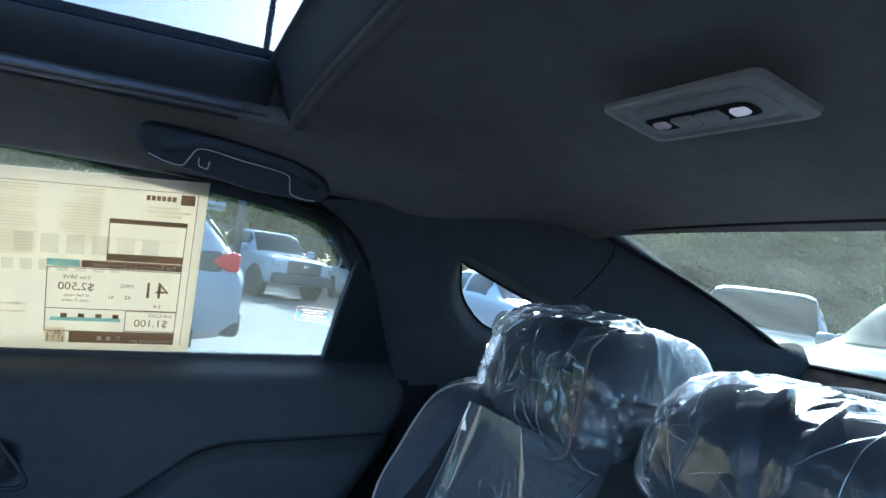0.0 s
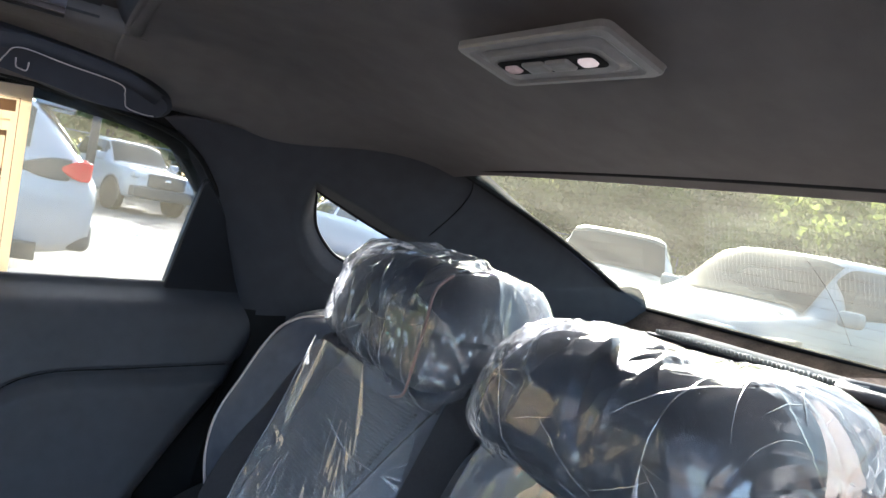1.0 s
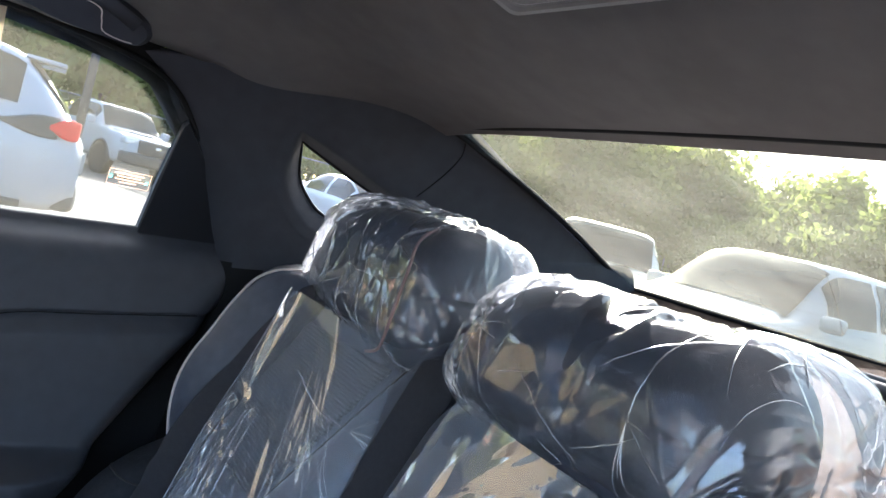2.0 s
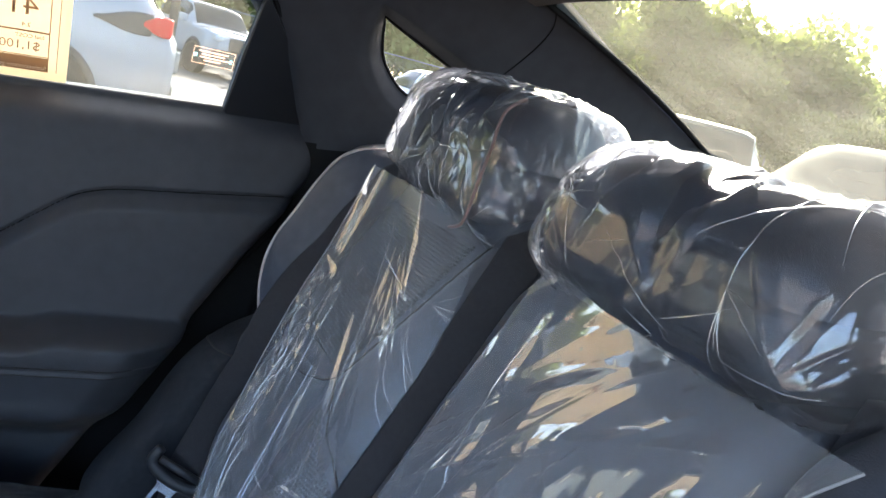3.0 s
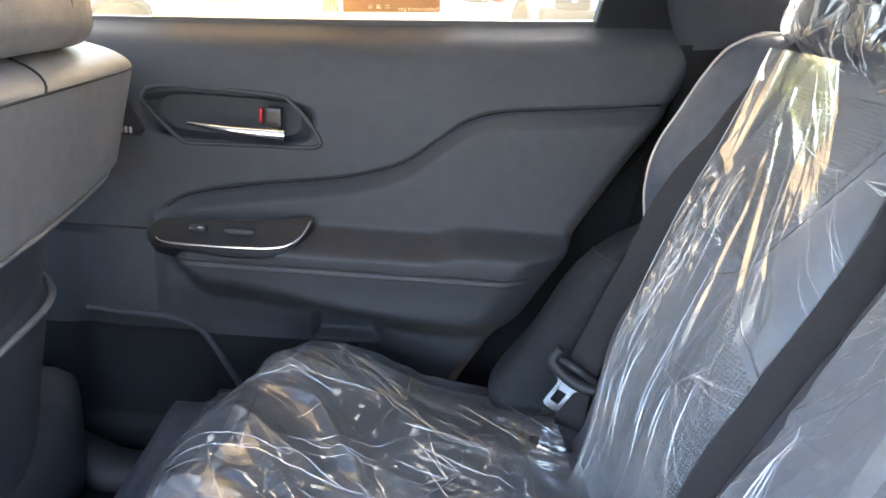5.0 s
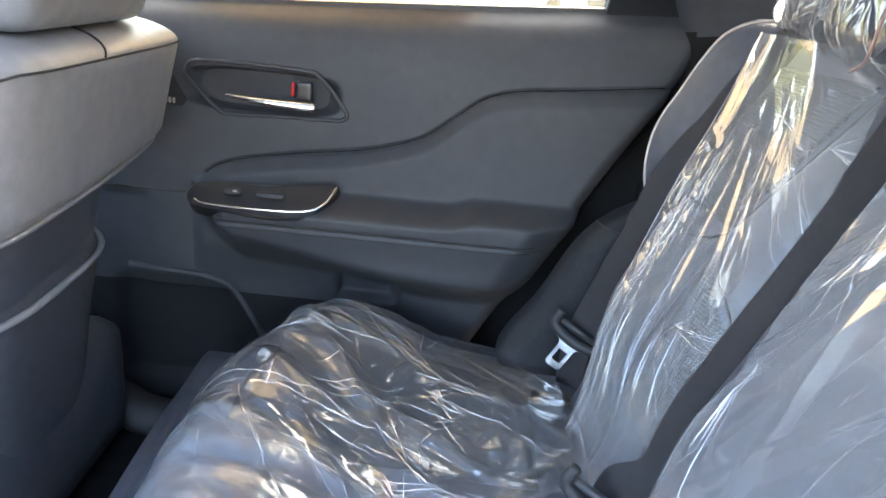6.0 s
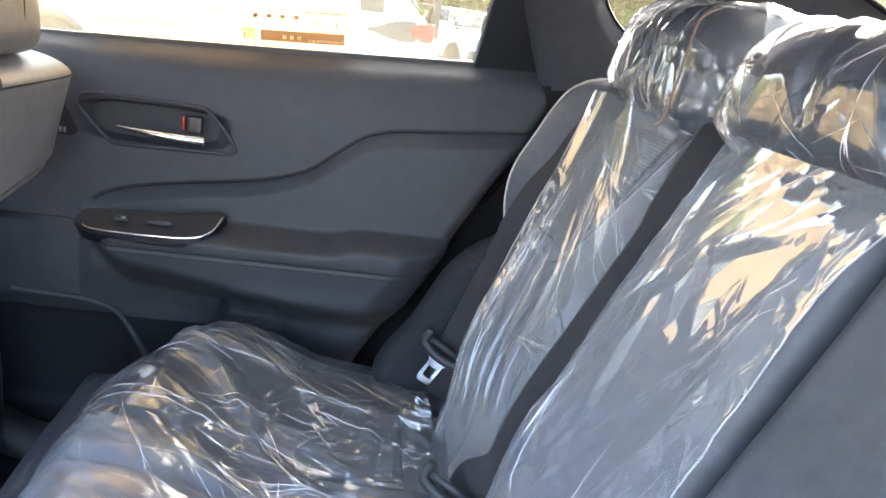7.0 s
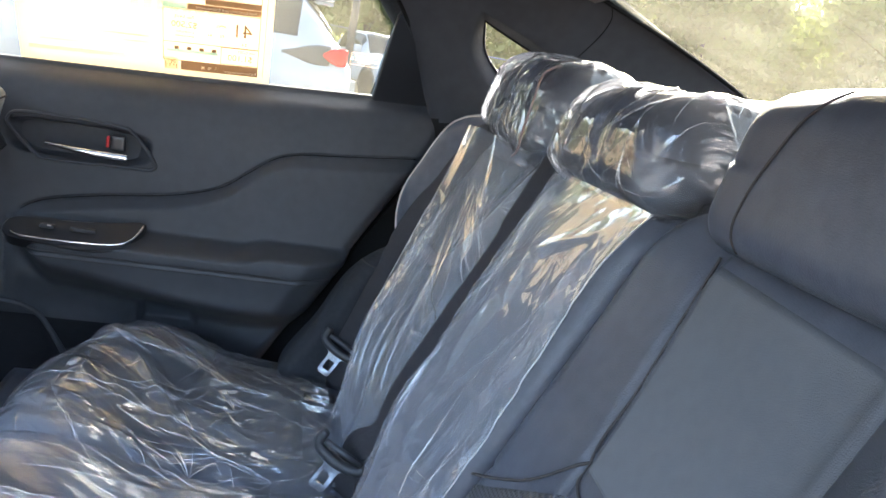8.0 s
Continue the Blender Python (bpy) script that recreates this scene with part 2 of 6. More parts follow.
def link(name, verts, faces, material, parent=None, label="", smooth=True, flip=False):
    me = bpy.data.meshes.new(name)
    me.from_pydata([tuple(map(float, v)) for v in verts], [], [tuple(reversed(f)) if flip else tuple(f) for f in faces])
    me.materials.append(material)
    me.polygons.foreach_set("use_smooth", [smooth] * len(me.polygons))
    me.update()
    ob = new(name, me)
    if parent:
        ob.parent = parent
    if label:
        ob["label"] = label
    return ob


def part(name, bm, material, parent, label="", smooth=True):
    """One bmesh as one mesh object under a thing."""
    me = bpy.data.meshes.new(name)
    bmesh.ops.recalc_face_normals(bm, faces=bm.faces)
    bm.to_mesh(me)
    bm.free()
    me.materials.append(material)
    me.polygons.foreach_set("use_smooth", [smooth] * len(me.polygons))
    ob = new(name, me)
    if parent:
        ob.parent = parent
    if label:
        ob["label"] = label
    return ob


def thing(name, label, category, kind="", group="", at=(0, 0, 0)):
    ob = new(name)
    ob.empty_display_size = 0.05
    ob.location = at
    return tagged(ob, label, category, group, kind)


def sstep(a, b, x):
    t = min(1.0, max(0.0, (x - a) / (b - a)))
    return t * t * (3 - 2 * t)


def curve_at(pts, x):
    """Smooth value of a table of (x, value) rows at x."""
    if x <= pts[0][0]:
        return pts[0][1]
    for i in range(len(pts) - 1):
        (x0, y0), (x1, y1) = pts[i], pts[i + 1]
        if x <= x1:
            m0 = (y1 - pts[i - 1][1]) / (x1 - pts[i - 1][0]) if i else (y1 - y0) / (x1 - x0)
            m1 = (pts[i + 2][1] - y0) / (pts[i + 2][0] - x0) if i + 2 < len(pts) else (y1 - y0) / (x1 - x0)
            h = x1 - x0
            t = (x - x0) / h
            return (2 * t**3 - 3 * t * t + 1) * y0 + (t**3 - 2 * t * t + t) * h * m0 + (3 * t * t - 2 * t**3) * y1 + (t**3 - t * t) * h * m1
    return pts[-1][1]


def spline(pts, n):
    """n points along a smooth line through pts, evenly by their number."""
    pts = [Vector(p) for p in pts]
    out = []
    for k in range(n):
        s = k / (n - 1) * (len(pts) - 1)
        i = min(int(s), len(pts) - 2)
        t = s - i
        p0, p1, p2, p3 = pts[max(i - 1, 0)], pts[i], pts[i + 1], pts[min(i + 2, len(pts) - 1)]
        out.append(0.5 * (2 * p1 + (p2 - p0) * t + (2 * p0 - 5 * p1 + 4 * p2 - p3) * t * t + (3 * p1 - p0 - 3 * p2 + p3) * t**3))
    return out


def sheet(name, fn, nu, nv, material, parent=None, label="", thick=None, flip=False):
    """The surface fn(u, v), u and v from 0 to 1; thick: a vector, or a function of the point, to a second face behind it."""
    verts = [fn(i / nu, j / nv) for j in range(nv + 1) for i in range(nu + 1)]
    w = nu + 1
    faces = [(j * w + i, j * w + i + 1, (j + 1) * w + i + 1, (j + 1) * w + i) for j in range(nv) for i in range(nu)]
    if thick is not None:
        k = len(verts)
        verts += [Vector(v) + (thick(v) if callable(thick) else Vector(thick)) for v in verts]
        faces += [tuple(reversed([a + k for a in f])) for f in faces]
        rim = [i for i in range(w)] + [j * w + nu for j in range(1, nv + 1)] + [nv * w + i for i in range(nu - 1, -1, -1)] + [j * w for j in range(nv - 1, 0, -1)]
        faces += [(a, a + k, b + k, b) for a, b in zip(rim, rim[1:] + rim[:1])]
    return link(name, verts, faces, material, parent, label, flip=flip)


def rbox(size, r, n=10, shape=None, at=(0, 0, 0)):
    """Vertices and faces of a box with rounded edges, its faces cut n times; shape: a function that bends each point."""
    hx, hy, hz = (s / 2 for s in size)
    verts, faces, index = [], [], {}

    def vert(p):
        key = tuple(round(c, 5) for c in p)
        if key not in index:
            q = Vector((p[0] * hx, p[1] * hy, p[2] * hz))
            core = Vector([max(-h + r, min(h - r, c)) if h > r else 0 for h, c in zip((hx, hy, hz), q)])
            d = q - core
            q = core + (d.normalized() * r if d.length > 1e-9 else d)
            if shape:
                q = shape(q)
            index[key] = len(verts)
            verts.append(Vector(q) + Vector(at))
        return index[key]

    # denser steps near the edges
    st = [math.sin((i / n - 0.5) * math.pi) * 0.5 + (i / n - 0.5) for i in range(n + 1)]
    for ax in range(3):
        for side in (-1, 1):
            for i in range(n):
                for j in range(n):
                    quad = []
                    for a, b in ((i, j), (i + 1, j), (i + 1, j + 1), (i, j + 1)):
                        p = [0, 0, 0]
                        p[ax], p[(ax + 1) % 3], p[(ax + 2) % 3] = side, st[a], st[b]
                        quad.append(vert(p))
                    faces.append(quad if side > 0 else quad[::-1])
    return verts, faces


def box_part(name, size, r, at, material, parent=None, label="", n=6, shape=None):
    v, f = rbox(size, r, n, shape, at)
    return link(name, v, f, material, parent, label)


def tube(name, pts, radius, material, parent=None, label="", seg=8, flat=None, up=(0, 0, 1), closed=False):
    """A round bar along pts; flat: (width, thickness) for a strap, its width across 'up' and the way."""
    pts = [Vector(p) for p in pts]
    verts, faces, n = [], [], len(pts)
    for i, p in enumerate(pts):
        a, b = (pts[(i - 1) % n], pts[(i + 1) % n]) if closed else (pts[max(i - 1, 0)], pts[min(i + 1, n - 1)])
        d = (b - a).normalized()
        s = d.cross(Vector(up) if d.cross(Vector(up)).length > 1e-3 else Vector((1, 0, 0))).normalized()
        t = s.cross(d)
        for k in range(seg):
            ang = 2 * math.pi * k / seg
            c, sn = math.cos(ang), math.sin(ang)
            if flat:
                c, sn = math.copysign(abs(c) ** 0.3, c) * flat[0] / 2, math.copysign(abs(sn) ** 0.6, sn) * flat[1] / 2
            else:
                rr = radius(i / (n - 1)) if callable(radius) else radius
                c, sn = c * rr, sn * rr
            verts.append(p + s * c + t * sn)
    for i in range(n if closed else n - 1):
        for k in range(seg):
            a, b = i * seg + k, i * seg + (k + 1) % seg
            c, d = ((i + 1) % n) * seg + (k + 1) % seg, ((i + 1) % n) * seg + k
            faces.append((a, b, c, d))
    if not closed:
        faces += [tuple(range(seg))[::-1], tuple(range((n - 1) * seg, n * seg))]
    return link(name, verts, faces, material, parent, label)


def plate(name, outline, depth, material, parent=None, label="", bevel=0.0, smooth=False):
    """A flat piece from an outline of 3D points, with depth as a vector, its front edge bevelled."""
    pts = [Vector(p) for p in outline]
    d, c = Vector(depth), sum((Vector(p) for p in outline), Vector()) / len(outline)
    n = len(pts)
    rings = [[p + d for p in pts], list(pts)]
    if bevel:
        rings = [[p + d for p in pts], [p + d.normalized() * bevel for p in pts], [p + (c - p).normalized() * bevel for p in pts]]
    verts = [v for r in rings for v in r]
    faces = [tuple(range(n))[::-1], tuple(range((len(rings) - 1) * n, len(rings) * n))]
    for k in range(len(rings) - 1):
        faces += [(k * n + i, k * n + (i + 1) % n, (k + 1) * n + (i + 1) % n, (k + 1) * n + i) for i in range(n)]
    bm = bmesh.new()
    vs = [bm.verts.new(v) for v in verts]
    for f in faces:
        bm.faces.new([vs[i] for i in f])
    return part(name, bm, material, parent, label, smooth)


def creases(seed, n, lo, hi, way, spread, length, width, height):
    """Folds of a film in the box lo to hi: rows of middle, normal, length, width and height. way: their usual run."""
    rg = random.Random(seed)
    out = []
    for _ in range(n):
        c = Vector([rg.uniform(a, b) for a, b in zip(lo, hi)])
        t = (Vector(way) + spread * Vector((rg.gauss(0, 1), rg.gauss(0, 1), rg.gauss(0, 1)))).normalized()
        d = t.cross(Vector((rg.gauss(0, 0.5), rg.gauss(0, 0.5), 1)).normalized()).normalized()
        out.append((c, d, rg.uniform(*length), rg.uniform(*width), rg.uniform(*height) * (1 if rg.random() < 0.7 else -0.7), rg.uniform(-0.6, 0.6)))
    return out


def folded(pts, rows):
    """Heights of the film at an array of points: sharp ridges with flat sides, one flatter than the other, which run out."""
    h = np.zeros(len(pts))
    for c, d, ln, w, a, skew in rows:
        near = np.flatnonzero((np.abs(pts - np.array(c)) < 2 * ln).all(1))
        if not len(near):
            continue
        q = pts[near] - np.array(c)
        far = (q * q).sum(1) / (ln * ln)
        s = q @ np.array(d) + 0.25 * w * np.sin(4 * np.sqrt(far) + skew * 9)
        k = np.abs(s) / (w * np.where(s > 0, 1 + skew, 1 - skew))
        h[near] += np.where((k < 1) & (far < 4), a * (1 - k) * np.exp(-far * 1.5), 0.0)
    return h


def ridged(pts, paths):
    """Heights of folds along given lines: rows of (line, width, height)."""
    h = np.zeros(len(pts))
    for line, w, a in paths:
        best = np.full(len(pts), 9.0)
        for p, q in zip(line, line[1:]):
            p, q = np.array(p[:2]), np.array(q[:2])
            t = np.clip(((pts[:, :2] - p) @ (q - p)) / ((q - p) @ (q - p)), 0, 1)
            best = np.minimum(best, np.linalg.norm(pts[:, :2] - p - t[:, None] * (q - p), axis=1))
        h += a * np.clip(1 - best / w, 0, None)
    return h


def facets(seed, pts, gap, stretch=1.0, way=0.0, tilt=0.3, bow=0.35):
    """Heights of a crumpled sheet at an array of places (metres): flat facets that meet in crisp ridges.
    gap: their breadth; stretch: how much longer they run along way; tilt: their usual slope; bow: how far the ridges bend."""
    c, sn = math.cos(way), math.sin(way)
    q = np.stack([(pts[:, 0] * c + pts[:, 1] * sn) / stretch, pts[:, 1] * c - pts[:, 0] * sn], 1)
    k = 2 * math.pi / (5 * gap)
    q = q + bow * gap * np.stack([np.sin(k * q[:, 1] + seed), np.sin(k * q[:, 0] + 2.3 * seed) + 0.4 * np.sin(2.7 * k * q[:, 0] + seed)], 1)
    lo, hi = q.min(0) - 2 * gap, q.max(0) + 2 * gap
    rg = np.random.RandomState(seed)
    n = int((hi[0] - lo[0]) * (hi[1] - lo[1]) / (gap * gap)) + 8
    spots = [Vector((float(lo[0] + a * (hi[0] - lo[0])), float(lo[1] + b * (hi[1] - lo[1])))) for a, b in rg.rand(n, 2)]
    vs, _, tris, orig, _, _ = geometry.delaunay_2d_cdt(spots, [], [], 0, 1e-7)
    high = rg.randn(len(vs)) * tilt * gap * 0.55
    v = np.array([tuple(p) for p in vs])
    order = np.argsort(q[:, 0])
    qs = q[order]
    out = np.zeros(len(q))
    for t in tris:
        a, b, d = v[t[0]], v[t[1]], v[t[2]]
        det = (b[0] - a[0]) * (d[1] - a[1]) - (d[0] - a[0]) * (b[1] - a[1])
        if abs(det) < 1e-12:
            continue
        i, j = np.searchsorted(qs[:, 0], (min(a[0], b[0], d[0]), max(a[0], b[0], d[0])))
        if i == j:
            continue
        r = qs[i:j] - a
        m1 = (r[:, 0] * (d[1] - a[1]) - r[:, 1] * (d[0] - a[0])) / det
        m2 = (r[:, 1] * (b[0] - a[0]) - r[:, 0] * (b[1] - a[1])) / det
        ok = (m1 >= -1e-9) & (m2 >= -1e-9) & (m1 + m2 <= 1 + 1e-9)
        out[order[i:j][ok]] = (high[t[0]] + (high[t[1]] - high[t[0]]) * m1 + (high[t[2]] - high[t[0]]) * m2)[ok]
    return out


def patches(seed, pts, size, share=0.5, soft=0.35):
    """A mask from 0 to 1: soft-edged patches of about a size that cover a share of the places."""
    rg = np.random.RandomState(seed)
    h = np.zeros(len(pts))
    for _ in range(7):
        a, ph, f = rg.rand() * 6.28, rg.rand() * 6.28, (0.6 + 0.9 * rg.rand()) * math.pi / size
        h += np.sin(f * (pts[:, 0] * math.cos(a) + pts[:, 1] * math.sin(a)) + ph)
    h = h / 1.9
    edge = 1.4 * (0.5 - share) * 2
    t = np.clip((h - edge) / soft + 0.5, 0, 1)
    return t * t * (3 - 2 * t)


# ---- the car's shell ----
YC = 0.43  # the car's middle line


def mirror(p):
    return Vector((p[0], 2 * YC - p[1], p[2]))


LINER_Z = [(-1.5, 1.36), (-0.6, 1.42), (0.12, 1.425), (0.25, 1.4225), (0.295, 1.4205), (0.31, 1.418), (0.33, 1.4125), (0.45, 1.383), (0.60, 1.351), (0.7, 1.33)]
LINER_DROP = [(0.0, -0.004), (0.30, 0.0), (0.43, 0.012), (0.50, 0.035), (0.56, 0.06), (0.62, 0.085), (0.70, 0.12)]


def liner_z(x, y):
    x2 = x - (0.012 + 0.055 * (0.735 - y)) * sstep(0.20, 0.28, x) * (1 - sstep(0.38, 0.56, x))  # the crease runs askew
    return curve_at(LINER_Z, x2) - curve_at(LINER_DROP, abs(y - YC)) * (1 - 0.8 * sstep(0.33, 0.58, x))


def belt_z(x):
    """Height of the window's lower edge along the far door."""
    return 1.107 + 0.076 * (x - 0.272) + 0.012 * (x - 0.272) ** 2


def glass_y(z):
    return 1.16 - 0.45 * (z - 1.10)


def liner(u, v):
    x, y = 0.135 + 0.47 * u, (YC - 0.60) + 1.20 * v
    return Vector((x, y, liner_z(x, y)))


ceiling = sheet("ceiling", liner, 110, 70, LINER, None, thick=(0, 0, 0.02))
tagged(ceiling, "black knitted headliner above the rear seat", "ceiling", kind="structure")
for side in (1, -1):
    def strip(u, v, side=side):
        x, dy = -1.5 + 1.66 * u, 0.455 + 0.165 * v
        y = YC + side * dy
        return Vector((x, y, liner_z(x, y) + 0.006 * math.exp(-((dy - 0.50) / 0.012) ** 2)))
    ob = sheet("trim", strip, 60, 16, LINER, None, thick=(0, 0, 0.02))
    tagged(ob, "black headliner strip beside the roof opening", "headliner", kind="structure")

# the roof opening: a deep dark frame, a bright rail and the pane above
roof_window = thing("window_roof", "large glass roof pane in a deep dark frame", "sunroof", "structure", at=(-0.5, YC, 1.47))


def local(parent, fn):
    o = parent.location.copy()
    return lambda *a: Vector(fn(*a)) - o


for side in (1, -1):
    def wall(u, v, side=side):
        x = -1.45 + 1.56 * u
        dy = 0.470 - 0.062 * sstep(0.0, 1.0, v) - 0.016 * sstep(0, 0.1, v) * (1 - sstep(0.1, 0.25, v))
        return (x, YC + side * dy, 1.405 + 0.06 * v + 0.012 * sstep(-1.45, -0.3, x) - 0.012)
    sheet("frame_side", local(roof_window, wall), 30, 14, TRIM_LOW, roof_window, thick=(0, side * 0.01, 0.004))
    for k, (dy, z, r) in enumerate(((0.438, 1.414, 0.0045), (0.452, 1.409, 0.0035), (0.460, 1.404, 0.0022))):
        tube("slide_rail", [Vector((x, YC + side * dy, z)) - roof_window.location for x in (-1.4, -0.6, 0.078)], r, RAIL if k < 2 else TRIM_LOW, roof_window, "pale anodised slide rail", flat=(r * 3.4, r * 1.6), seg=12)


def rear_wall(u, v):
    y = YC - 0.45 + 0.90 * u
    return (0.139 - 0.040 * v, y, liner_z(0.139, y) + 0.002 + (1.466 - liner_z(0.139, y)) * sstep(0, 1, v))


sheet("frame_rear", local(roof_window, rear_wall), 24, 10, PILLAR, roof_window, "soft dark rear edge of the roof frame", thick=(0.02, 0, 0.006))
tube("edge_roll", [Vector((0.141, YC - 0.46 + 0.046 * k, liner_z(0.141, YC - 0.46 + 0.046 * k) + 0.0095)) + Vector((0.006, 0, 0)) - roof_window.location for k in range(21)], 0.011, LINER, roof_window, "soft rolled edge of the headliner", up=(0, 0, 1), seg=14)
sheet("pane", local(roof_window, lambda u, v: (-1.5 + 1.61 * u, YC - 0.42 + 0.84 * v, 1.468 + 0.006 * math.sin(math.pi * v))), 12, 12, ROOFGLASS, roof_window).visible_shadow = False

# outer roof skin and plain closing walls of the body
for side in (1, -1):
    def skin(u, v, side=side):
        x = -1.6 + 2.2 * u
        y = YC + side * (0.425 + 0.24 * v)
        return Vector((x, y, 1.475 - 0.10 * v * v - 0.07 * sstep(0.1, 0.6, x) - 0.06 * sstep(-0.9, -1.6, x)))
    ob = sheet("roof_skin", skin, 20, 8, BODYPAINT, None, thick=(0, 0, 0.008))
    tagged(ob, "dark painted roof panel of the car", "car roof", kind="structure")
ob = sheet("roof_skin", lambda u, v: Vector((0.13 + 0.47 * u, YC - 0.425 + 0.85 * v, 1.476 - 0.07 * sstep(0.1, 0.6, 0.13 + 0.47 * u))), 12, 8, BODYPAINT, None, thick=(0, 0, 0.008))
tagged(ob, "dark painted roof panel of the car", "car roof", kind="structure")

# rear pillars with the small quarter window
PF = [(0.205, 1.062, 1.335), (0.258, 1.095, 1.274), (0.318, 1.128, 1.207), (0.382, 1.160, 1.130), (0.42, 1.180, 1.05), (0.40, 1.18, 0.80)]
PM = [(0.43, 0.965, 1.368), (0.44, 1.010, 1.310), (0.455, 1.035, 1.24), (0.48, 1.052, 1.16), (0.50, 1.065, 1.06), (0.48, 1.09, 0.80)]
PR = [(0.605, 0.915, 1.360), (0.735, 0.955, 1.318), (0.87, 0.985, 1.275), (1.00, 1.0, 1.226), (1.09, 0.99, 1.185), (1.12, 0.99, 0.80)]
QWIN = [(0.445, 1.284), (0.500, 1.262), (0.572, 1.236), (0.66, 1.213), (0.745, 1.191), (0.66, 1.184), (0.545, 1.181), (0.505, 1.188), (0.478, 1.207), (0.456, 1.236)]


def inside(p, poly):
    n, hit = len(poly), False
    for i in range(n):
        (x0, y0), (x1, y1) = poly[i], poly[(i + 1) % n]
        if (y0 > p[1]) != (y1 > p[1]) and p[0] < (x1 - x0) * (p[1] - y0) / (y1 - y0) + x0:
            hit = not hit
    return hit


def pillar_grid(na=90, nb=70):
    f, m, r = spline(PF, nb + 1), spline(PM, nb + 1), spline(PR, nb + 1)
    rows = []
    for j in range(nb + 1):
        rows.append([f[j] * (1 - s) * (1 - 2 * s) + m[j] * 4 * s * (1 - s) + r[j] * s * (2 * s - 1) for s in (i / na for i in range(na + 1))])
    return rows


PILLAR_ROWS = pillar_grid()


def pillar_y(x, z):
    """Inward face of the far pillar at a place along the car."""
    best = min((p for row in PILLAR_ROWS for p in row), key=lambda p: (p.x - x) ** 2 + (p.z - z) ** 2)
    return best.y


def scaled(poly, d):
    cx, cz = 0.56, 1.215
    out = []
    n = len(poly)
    for i in range(n):
        a, b = Vector(poly[i - 1]), Vector(poly[(i + 1) % n])
        t = (b - a).normalized()
        nrm = Vector((t.y, -t.x))
        if nrm.dot(Vector(poly[i]) - Vector((cx, cz))) < 0:
            nrm = -nrm
        out.append((poly[i][0] + nrm.x * d, poly[i][1] + nrm.y * d))
    return out


QOUT = scaled(QWIN, 0.010)
QOUT[7:10] = [(0.488, 1.160), (0.446, 1.192), (0.420, 1.237)]
QOUT[6] = (0.55, 1.165)
QOUT[0] = (0.424, 1.297)
QWIN, QOUT = ([(p.x, p.y) for p in spline([(a, b, 0) for a, b in line + line[:1]], 41)[:-1]] for line in (QWIN, QOUT))
for side in (1, -1):
    verts, faces = [], []
    w = len(PILLAR_ROWS[0])
    for row in PILLAR_ROWS:
        verts += [p if side > 0 else mirror(p) for p in row]
    for j in range(len(PILLAR_ROWS) - 1):
        for i in range(w - 1):
            c = (PILLAR_ROWS[j][i] + PILLAR_ROWS[j + 1][i + 1]) / 2
            if not inside((c.x, c.z), QOUT):
                faces.append((j * w + i, j * w + i + 1, (j + 1) * w + i + 1, (j + 1) * w + i))
    pil = link("wall_pillar_far" if side > 0 else "wall_pillar_near", verts, faces, PILLAR, flip=side > 0)
    pil.data.materials.append(RUBBER)  # rubber-seal black below the window line, which keeps the door gap dark
    for face in pil.data.polygons:
        face.material_index = int(face.center.z < 1.085)
    md = pil.modifiers.new("thick", "SOLIDIFY")
    md.thickness, md.offset = 0.012, -1 if side > 0 else 1
    tagged(pil, "black rear roof pillar trim with a small quarter window", "pillar trim", kind="structure")
    win = thing("window_quarter_far" if side > 0 else "window_quarter_near", "small triangular quarter window in the rear pillar", "window", "structure")
    fx = (lambda p: Vector(p)) if side > 0 else mirror

    def reveal_pt(k, s):
        (xo, zo), (xi, zi) = QOUT[k % len(QOUT)], QWIN[k % len(QWIN)]
        yo = pillar_y(xo, zo) - 0.004
        yi = 1.085 - 0.02 * (zi - 1.18) / 0.09 - 0.05 * (xi - 0.45) / 0.3
        s2 = s**0.8
        return Vector((xo + (xi - xo) * s2, yo + (max(yi, yo + 0.02) - yo) * s, zo + (zi - zo) * s2))

    n = len(QWIN)
    lip = scaled(QOUT, 0.014)
    verts = [fx((x, pillar_y(x, z) - 0.003, z)) for x, z in lip] + [fx(reveal_pt(k, s)) for s in (0, 0.15, 0.4, 0.7, 1.0) for k in range(n)]
    faces = [(a * n + k, a * n + (k + 1) % n, (a + 1) * n + (k + 1) % n, (a + 1) * n + k) for a in range(5) for k in range(n)]
    link("reveal", verts, faces, PILLAR, win, flip=side < 0)
    tube("seal", [fx(reveal_pt(k, 1.0)) for k in range(n)], 0.0028, RUBBER, win, "black rubber seal", closed=True, up=(0, 1, 0))
    pane = [fx(reveal_pt(k, 1.0) + Vector((0, 0.003, 0))) for k in range(n)]
    c = sum(pane, Vector()) / n
    link("pane", [c] + pane, [(0, k + 1, (k + 1) % n + 1) for k in range(n)], GLASS, win, smooth=False).visible_shadow = False



def pillar_at(a, b):
    """A place on the far pillar, a across and b down its rows."""
    i, j = min(int(a), len(PILLAR_ROWS[0]) - 2), min(int(b), len(PILLAR_ROWS) - 2)
    r0, r1 = PILLAR_ROWS[j], PILLAR_ROWS[j + 1]
    return r0[i].lerp(r0[i + 1], a - i).lerp(r1[i].lerp(r1[i + 1], a - i), b - j)


line = [pillar_at(89 - 27 * k / 20, 1 + 33 * k / 20) + Vector((0, -0.0006, 0)) for k in range(21)]
ob = tube("trim_seam", line, 0.0011, RUBBER, seg=5)
tagged(ob, "dark seam across the rear pillar trim", "trim seam", kind="structure")

